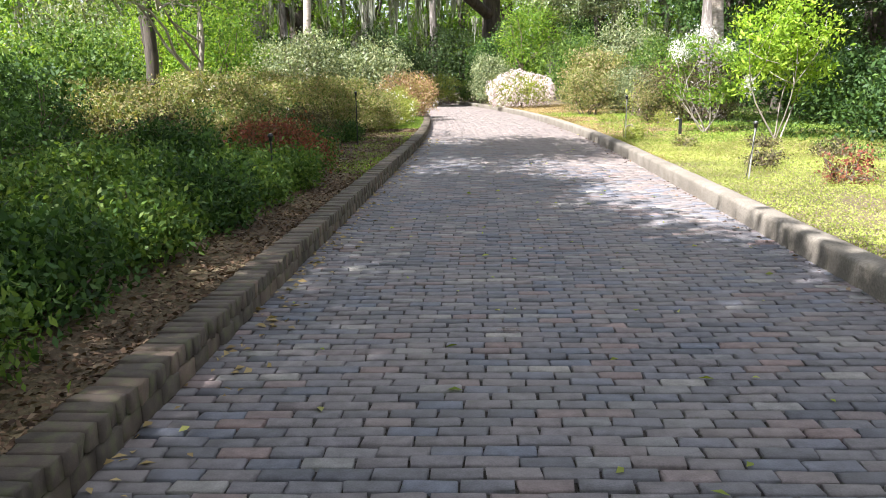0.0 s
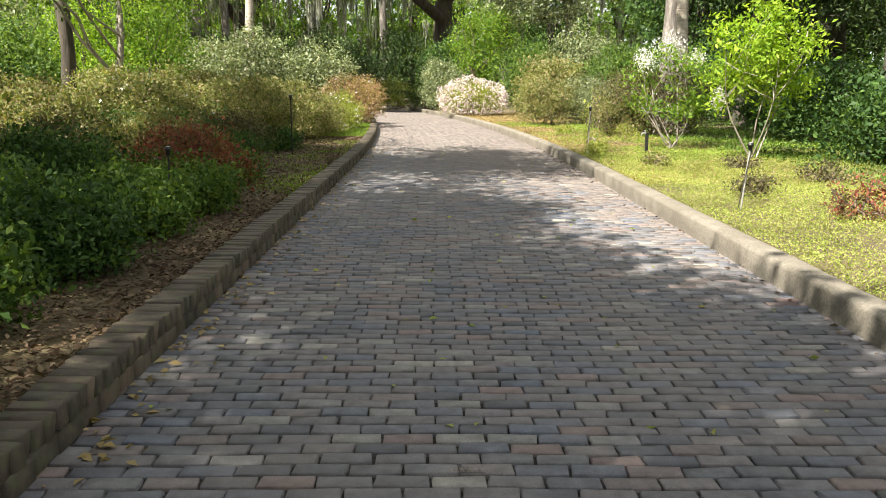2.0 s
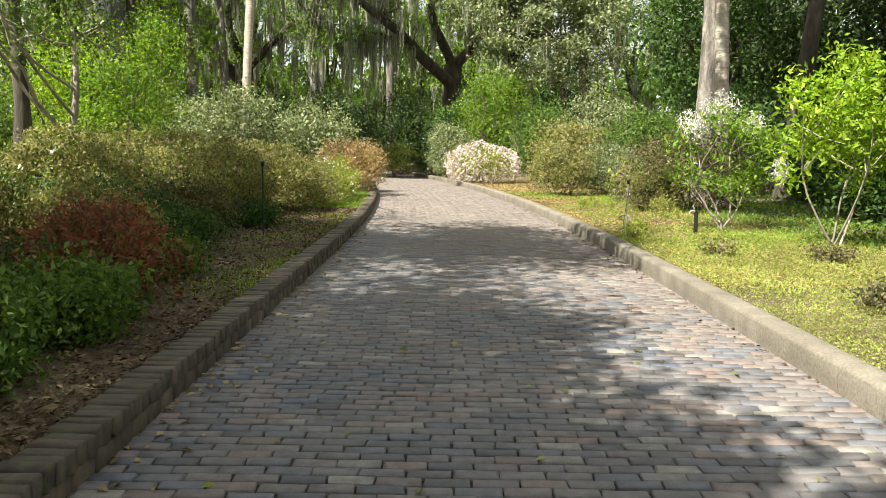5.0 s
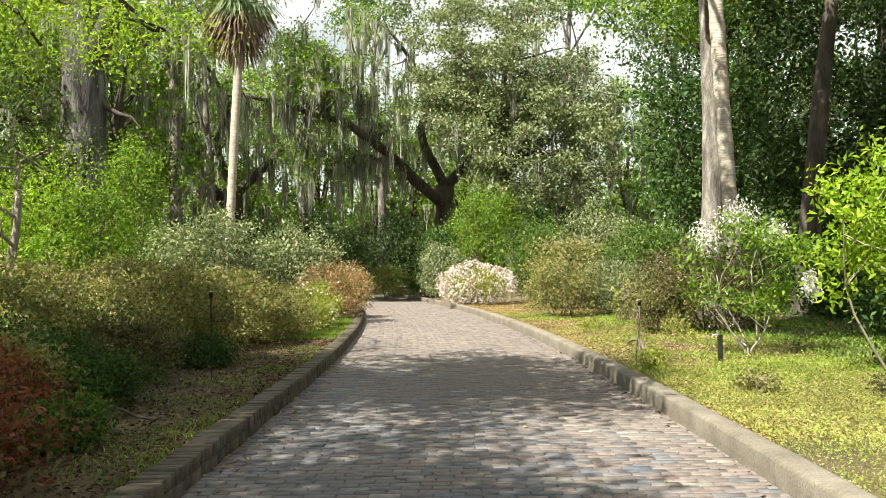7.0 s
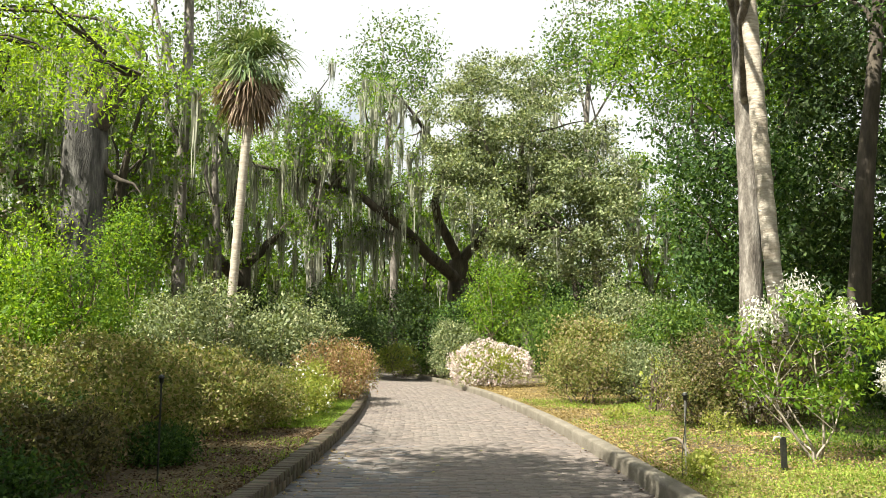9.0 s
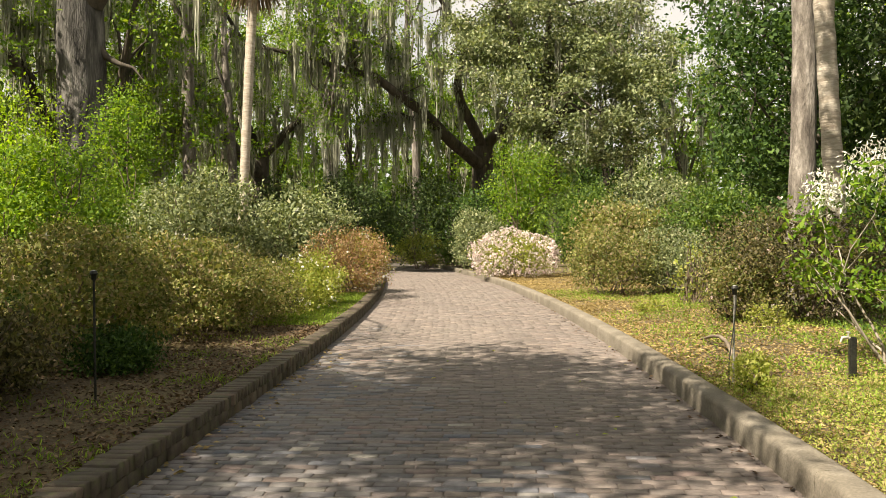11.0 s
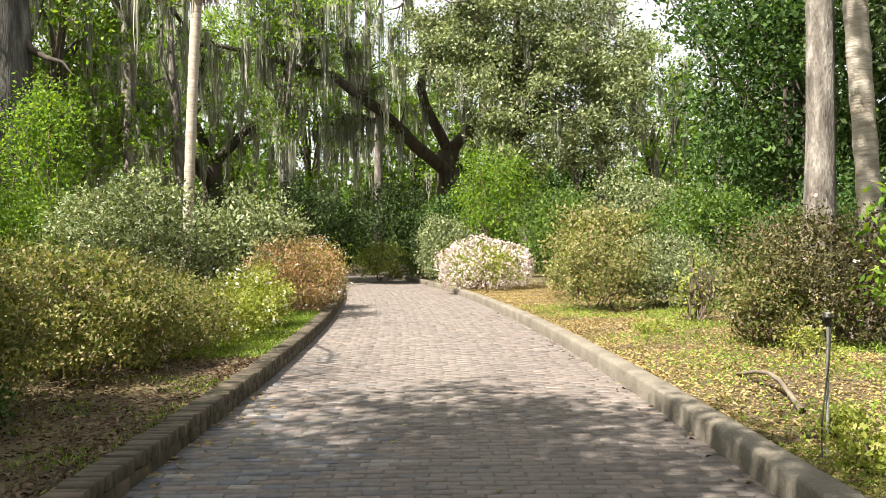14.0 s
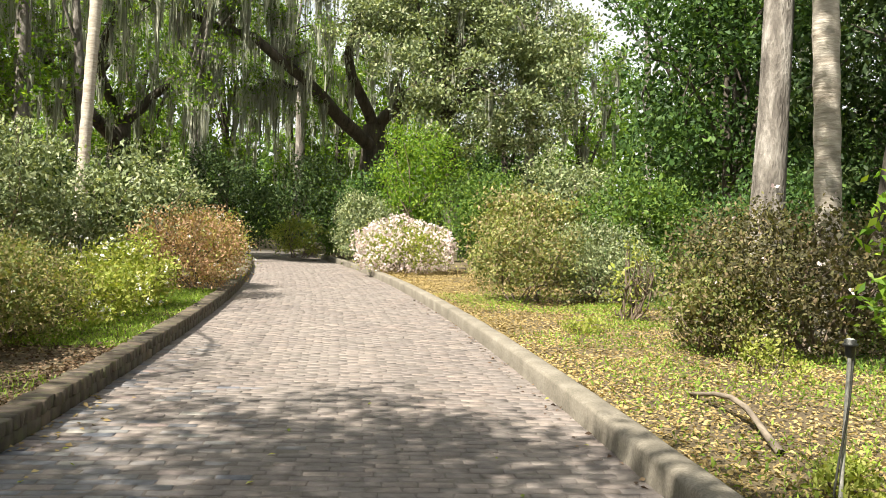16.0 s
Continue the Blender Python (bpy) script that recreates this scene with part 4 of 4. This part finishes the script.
def right_bed(rng, y0=2, y1=34, far=7.0, power=1.3):
    y = rng.uniform(y0, y1)
    return right_edge(y) + KERB_W + 0.02 + far * rng.random() ** power, y


def patchy(where, scale, cut):
    """Only where a broad noise allows, so that the cover grows in drifts."""
    def pick(rng):
        for _ in range(6):
            x, y = where(rng)
            if noise.noise((x * scale, y * scale, 3.3)) + rng.normal() * 0.15 > cut:
                break
        return x, y
    return pick


scatter("leaf_litter", "dry brown fallen leaves in the bed", "leaf litter", 36000, lambda r: left_bed(r, -2, 26, 2.6), 0.048, L_LITTER, 301, lift=0.03)
scatter("leaf_litter", "pale yellow-brown fallen leaves in the bed", "leaf litter", 60000, lambda r: right_bed(r, 11, 40, 3.6), 0.045, L_LITTER_PALE, 302, lift=0.03)
scatter("ground_cover", "low yellow-green ground cover in sunlight", "ground cover", 230000, patchy(lambda r: right_bed(r, 3, 16.5, 6.4, 1.0), 0.9, -0.45), 0.023, L_COVER, 303, 0.45, 0.7, 0.35, 0.06)
scatter("ground_cover", "patchy green ground cover under the shrubs", "ground cover", 34000, patchy(lambda r: right_bed(r, 14, 30, 6.0, 0.7), 0.7, -0.05), 0.045, L_GRASS, 307, 0.35, 0.9, 0.15, 0.07)
scatter("ground_cover", "low green ground cover under the trees", "ground cover", 16000, lambda r: (r.uniform(6.5, 13), r.uniform(6, 30)), 0.08, L_MID, 304, 0.4, 0.9, 0.2, 0.1)
scatter("grass", "bright green grass beside the kerb", "grass", 12000, lambda r: (lambda y: (left_edge(y) - KERB_W - 1.3 * r.random(), y))(r.uniform(21.5, 29.5)), 0.07, L_GRASS, 305, 0.16, 1.2, 0.0, 0.03)
scatter("grass", "sparse green weeds beside the kerb", "grass", 4000, patchy(lambda r: left_bed(r, 9, 20, 1.6), 1.2, 0.05), 0.05, L_GRASS, 306, 0.2, 1.2, 0.0, 0.03)

# ---------------- fixtures ----------------


def stake_light(x, y, h, mat, label, seed, cable=False, lean=(0, 0)):
    ob = thing("garden_stake_light", label, "garden light", (x, y, 0.12))
    top = np.array([lean[0], lean[1], h])
    part("rod", mesh_np("rod", *tube([(0, 0, -0.05), top * 0.5, top], [0.011, 0.011, 0.011], 8), mat, True), ob)
    prof = [(0, 0.012), (0.01, 0.022), (0.05, 0.025), (0.055, 0.034), (0.066, 0.036), (0.07, 0.028), (0.085, 0.03), (0.09, 0.012)]
    part("lamp_head", mesh_np("lamp_head", *tube([top + [0, 0, a - 0.02] for a, _ in prof], [r for _, r in prof], 12), M_IRON, True), ob, "dark lamp head")
    part("lens", mesh_np("lens", *tube([top + [0, 0, 0.068], top + [0, 0, 0.072], top + [0, 0, 0.073]], [0.02, 0.014, 0.001], 12), M_GLASS, True), ob)
    if cable:
        rng = np.random.default_rng(seed)
        p = path(rng, top + [0.02, 0, 0], (-0.05, -0.05, 0.02), 0.06, 9)
        part("cable", mesh_np("cable", *tube(p, [0.006] * 9, 5), M_CABLE, True), ob)
    return ob


stake_light(-1.95, 7.2, 0.76, M_IRON, "black garden stake light among the shrubs", 1)
stake_light(-2.18, 15.2, 1.14, M_IRON, "tall black garden stake light before the hedge", 2)
stake_light(-3.0, 25.0, 1.1, M_IRON, "black garden stake light among azaleas", 3)
stake_light(3.63, 16.15, 0.92, M_STEEL, "grey metal garden stake light beside the kerb", 4, True, (0.02, 0.0))
stake_light(4.0, 8.6, 0.72, M_STEEL, "grey metal garden stake light with loose cable", 5, True, (0.06, 0.0))


def standpipe(x, y):
    ob = thing("garden_tap", "dark green garden tap post in the bed", "garden tap", (x, y, 0.12))
    bm = bmesh.new()
    bmesh.ops.create_cube(bm, size=1, matrix=Matrix.Translation((0, 0, 0.2)) @ Matrix.Diagonal((0.062, 0.062, 0.5, 1)))
    bmesh.ops.bevel(bm, geom=bm.edges[:], offset=0.008, segments=2, affect="EDGES")
    me = bpy.data.meshes.new("post")
    bm.to_mesh(me)
    bm.free()
    me.materials.append(M_IRON)
    part("post", me, ob)
    part("spout", mesh_np("spout", *tube([(0, 0, 0.42), (-0.05, 0, 0.45), (-0.1, 0, 0.445), (-0.115, 0, 0.4)], [0.014, 0.015, 0.014, 0.012], 8), M_STEEL, True), ob, "grey metal spout")
    part("handle", mesh_np("handle", *tube([(-0.04, -0.045, 0.495), (-0.04, 0, 0.5), (-0.04, 0.045, 0.495)], [0.007, 0.01, 0.007], 6), M_STEEL, True), ob, "grey metal tap handle")
    part("valve", mesh_np("valve", *tube([(-0.04, 0, 0.44), (-0.04, 0, 0.5)], [0.01, 0.008], 6), M_STEEL, True), ob)


standpipe(4.9, 16.5)

_rng = np.random.default_rng(77)
_s = mesh_np("fallen_stick", *tube(path(_rng, (4.22, 19.7, 0.17), (4.08, 17.6, 0.16), 0.08, 9), np.linspace(0.014, 0.03, 9), 7, _rng, 0.15), M_STICK, True)
tagged(new("fallen_stick", _s), "dead fallen branch on the leaf litter", "stick")
_s = mesh_np("fallen_stick", *tube(path(_rng, (-1.9, 12.3, 0.17), (-2.5, 12.9, 0.19), 0.1, 7), np.linspace(0.012, 0.02, 7), 7, _rng, 0.15), M_STICK, True)
tagged(new("fallen_stick", _s), "short dead stick on brown leaves", "stick")
scatter("fallen_leaves", "a few dry leaves along the drive's edge", "leaf litter", 420, lambda r: ((lambda y: (left_edge(y) + 0.03 + 0.35 * r.random() ** 2.2, y))(r.uniform(-1, 20))), 0.06, L_LITTER_PALE, 311, 0.5, 0, 0.9, 0.01)
scatter("fallen_leaves", "scattered yellow-green leaves on the bricks", "leaf litter", 110, lambda r: (r.uniform(-0.8, 3.2), r.uniform(0, 20)), 0.06, L_YELLOW, 312, 0.5, 0, 0.9, 0.01)
scatter("fallen_leaves", "dry leaves along the foot of the kerb", "leaf litter", 200, lambda r: ((lambda y: (right_edge(y) - 0.02 - 0.2 * r.random() ** 2, y))(r.uniform(3, 30))), 0.05, L_LITTER, 313, 0.5, 0, 0.9, 0.01)

# ---------------- brickwork ----------------
BL, BW, BT = 0.225, 0.1, 0.06


def brick_shape(l, w, h, e=0.008):
    """A worn brick without its underside: rounded top edges. Returns verts and quads about its middle, top at z 0."""
    a, b = l / 2, w / 2
    v = [(-a, -b, -h), (a, -b, -h), (a, b, -h), (-a, b, -h), (-a, -b, -e), (a, -b, -e), (a, b, -e), (-a, b, -e), (-a + e, -b + e, 0), (a - e, -b + e, 0), (a - e, b - e, 0), (-a + e, b - e, 0)]
    q = [(0, 1, 5, 4), (1, 2, 6, 5), (2, 3, 7, 6), (3, 0, 4, 7), (4, 5, 9, 8), (5, 6, 10, 9), (6, 7, 11, 10), (7, 4, 8, 11), (8, 9, 10, 11)]
    return np.array(v, float), np.array(q)


def turned(v, ang):
    c, s = math.cos(ang), math.sin(ang)
    return v @ np.array([[c, s, 0], [-s, c, 0], [0, 0, 1]])


def build_drive():
    rng = np.random.default_rng(400)
    road = thing("road", "old brick drive of purple-grey and brown pavers", "drive", kind="structure")
    bed = []
    ys = np.arange(-8, 62, 2.0)
    for y in ys:
        bed += [(left_edge(y) - 0.02, y, -0.022), (right_edge(y) + 0.02, y, -0.022)]
    q = [(2 * j, 2 * j + 1, 2 * j + 3, 2 * j + 2) for j in range(len(ys) - 1)]
    part("bed", mesh_np("bed", bed, q, M_BED), road, "dark sand in the joints")
    top = []
    ys = np.arange(7.0, 62, 1.5)
    for y in ys:
        z = -0.019 + 0.015 * min(1.0, (y - 7) / 10)
        top += [(left_edge(y) - 0.01, y, z), (right_edge(y) + 0.01, y, z)]
    q = [(2 * j, 2 * j + 1, 2 * j + 3, 2 * j + 2) for j in range(len(ys) - 1)]
    part("joint_sand", mesh_np("joint_sand", top, q, M_SAND), road, "pale sand filling the joints")
    variants = []
    for k in range(14):
        v, f = brick_shape(BL - 0.012, BW - 0.013, BT, 0.006)
        v = v + rng.normal(size=v.shape) * [0.004, 0.003, 0.0012]
        variants.append((v, f, mesh_np("brick", v, f, M_PAVER_ONE)))
    joined, dusty = Soup(), Soup()
    count, y, row = 0, -6.0, 0
    while y < 56:
        le, re = left_edge(y), right_edge(y)
        x = le - (0.5 * BL if row % 2 else 0.02) + rng.uniform(-0.02, 0.02)
        while x < re + 0.02:
            w = BL * (1 + rng.normal() * 0.01)
            cx, cy = x + w / 2, y + rng.normal() * 0.003 + 0.012 * math.sin(x * 2.1 + y * 0.4)
            z, ang = rng.normal() * 0.0022, rng.normal() * 0.013
            v, f, me = variants[rng.integers(14)]
            if 2.6 < y < 4.0 and count < 300:
                ob = part("brick", me, road)
                ob.location, ob.rotation_euler = (cx, cy, z), (rng.normal() * 0.006, rng.normal() * 0.006, ang)
                count += 1
            else:
                # far and right paving, where sun falls, takes the evened dusty colours
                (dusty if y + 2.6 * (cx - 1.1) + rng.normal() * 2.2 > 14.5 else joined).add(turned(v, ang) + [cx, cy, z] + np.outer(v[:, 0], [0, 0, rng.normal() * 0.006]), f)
            x += w
        y, row = y + BW, row + 1
    tagged(part("brickwork", joined.mesh("brickwork", M_PAVER), road), kind="stuff")
    tagged(part("brickwork", dusty.mesh("brickwork", M_PAVER_DUSTY_SUNLIT), road, "dusty pavers, colour evened over the sunlit stretch"), kind="stuff")


def build_left_kerb():
    rng = np.random.default_rng(410)
    kerb = thing("kerb_left", "low brown brick kerb with header bricks on top", "kerb", kind="structure")
    joined, core, count = Soup(), Soup(), 0
    heads = []
    for k in range(5):
        v, f = brick_shape(KERB_W, 0.092, 0.1, 0.01)
        v = v + rng.normal(size=v.shape) * [0.005, 0.002, 0.0025]
        heads.append((v, f, mesh_np("brick", v, f, M_KERB_ONE)))
    low, lf = brick_shape(KERB_W, BL - 0.012, 0.1, 0.008)
    lows = mesh_np("brick", low, lf, M_KERB_ONE)
    y = -5.0
    while y < 50:
        e = left_edge(y)
        v, f, me = heads[rng.integers(5)]
        cx, z, ang = e - KERB_W / 2 + rng.normal() * 0.006, KERB_H + rng.normal() * 0.004, rng.normal() * 0.02
        if 0 < y < 18 and count < 180:
            ob = part("brick", me, kerb)
            ob.location, ob.rotation_euler = (cx, y, z), (rng.normal() * 0.02, 0, ang)
            count += 1
        else:
            joined.add(turned(v, ang) + [cx, y, z], f)
        y += 0.1
    y, n = -5.0, 0
    while y < 50:
        e = left_edge(y)
        for zz, off in ((0.098, 0.11), (0.0, 0.0)):
            cx = e - KERB_W / 2 + rng.normal() * 0.006 - 0.004
            if 0 < y < 18 and n < 120:
                ob = part("brick", lows, kerb)
                ob.location, ob.rotation_euler = (cx, y + off, zz), (0, 0, rng.normal() * 0.015)
                n += 1
            else:
                joined.add(turned(low, rng.normal() * 0.015) + [cx, y + off, zz], lf)
        y += BL
    tagged(part("brickwork", joined.mesh("brickwork", M_KERB), kerb), kind="stuff")
    v = []
    ys = np.arange(-5, 50, 1.0)
    for yy in ys:
        a = left_edge(yy)
        v += [(a - 0.022, yy, -0.05), (a - 0.022, yy, 0.186), (a - KERB_W + 0.02, yy, 0.186), (a - KERB_W + 0.02, yy, -0.05)]
    q = [(4 * j + i, 4 * j + i + 1, 4 * j + i + 5, 4 * j + i + 4) for j in range(len(ys) - 1) for i in range(3)]
    part("mortar", mesh_np("mortar", v, q, M_BED), kerb, "dark mossy mortar")


build_drive()
build_left_kerb()

# worn maker's stamp on one paver: unreadable raised bars
stamp = Soup()
for _k in range(7):
    _v, _f = brick_shape(0.012, 0.026, 0.003, 0.001)
    stamp.add(_v + [0.637 + _k * 0.019, 2.500, 0.0035], _f)
for _y in (-0.022, 0.022):
    _v, _f = brick_shape(0.15, 0.004, 0.003, 0.001)
    stamp.add(_v + [0.694, 2.500 + _y, 0.0035], _f)
tagged(new("stamped_mark", stamp.mesh("stamped_mark", M_PAVER_DUSTY_SUNLIT)), "worn raised maker's mark on a paver", "mark", kind="structure")
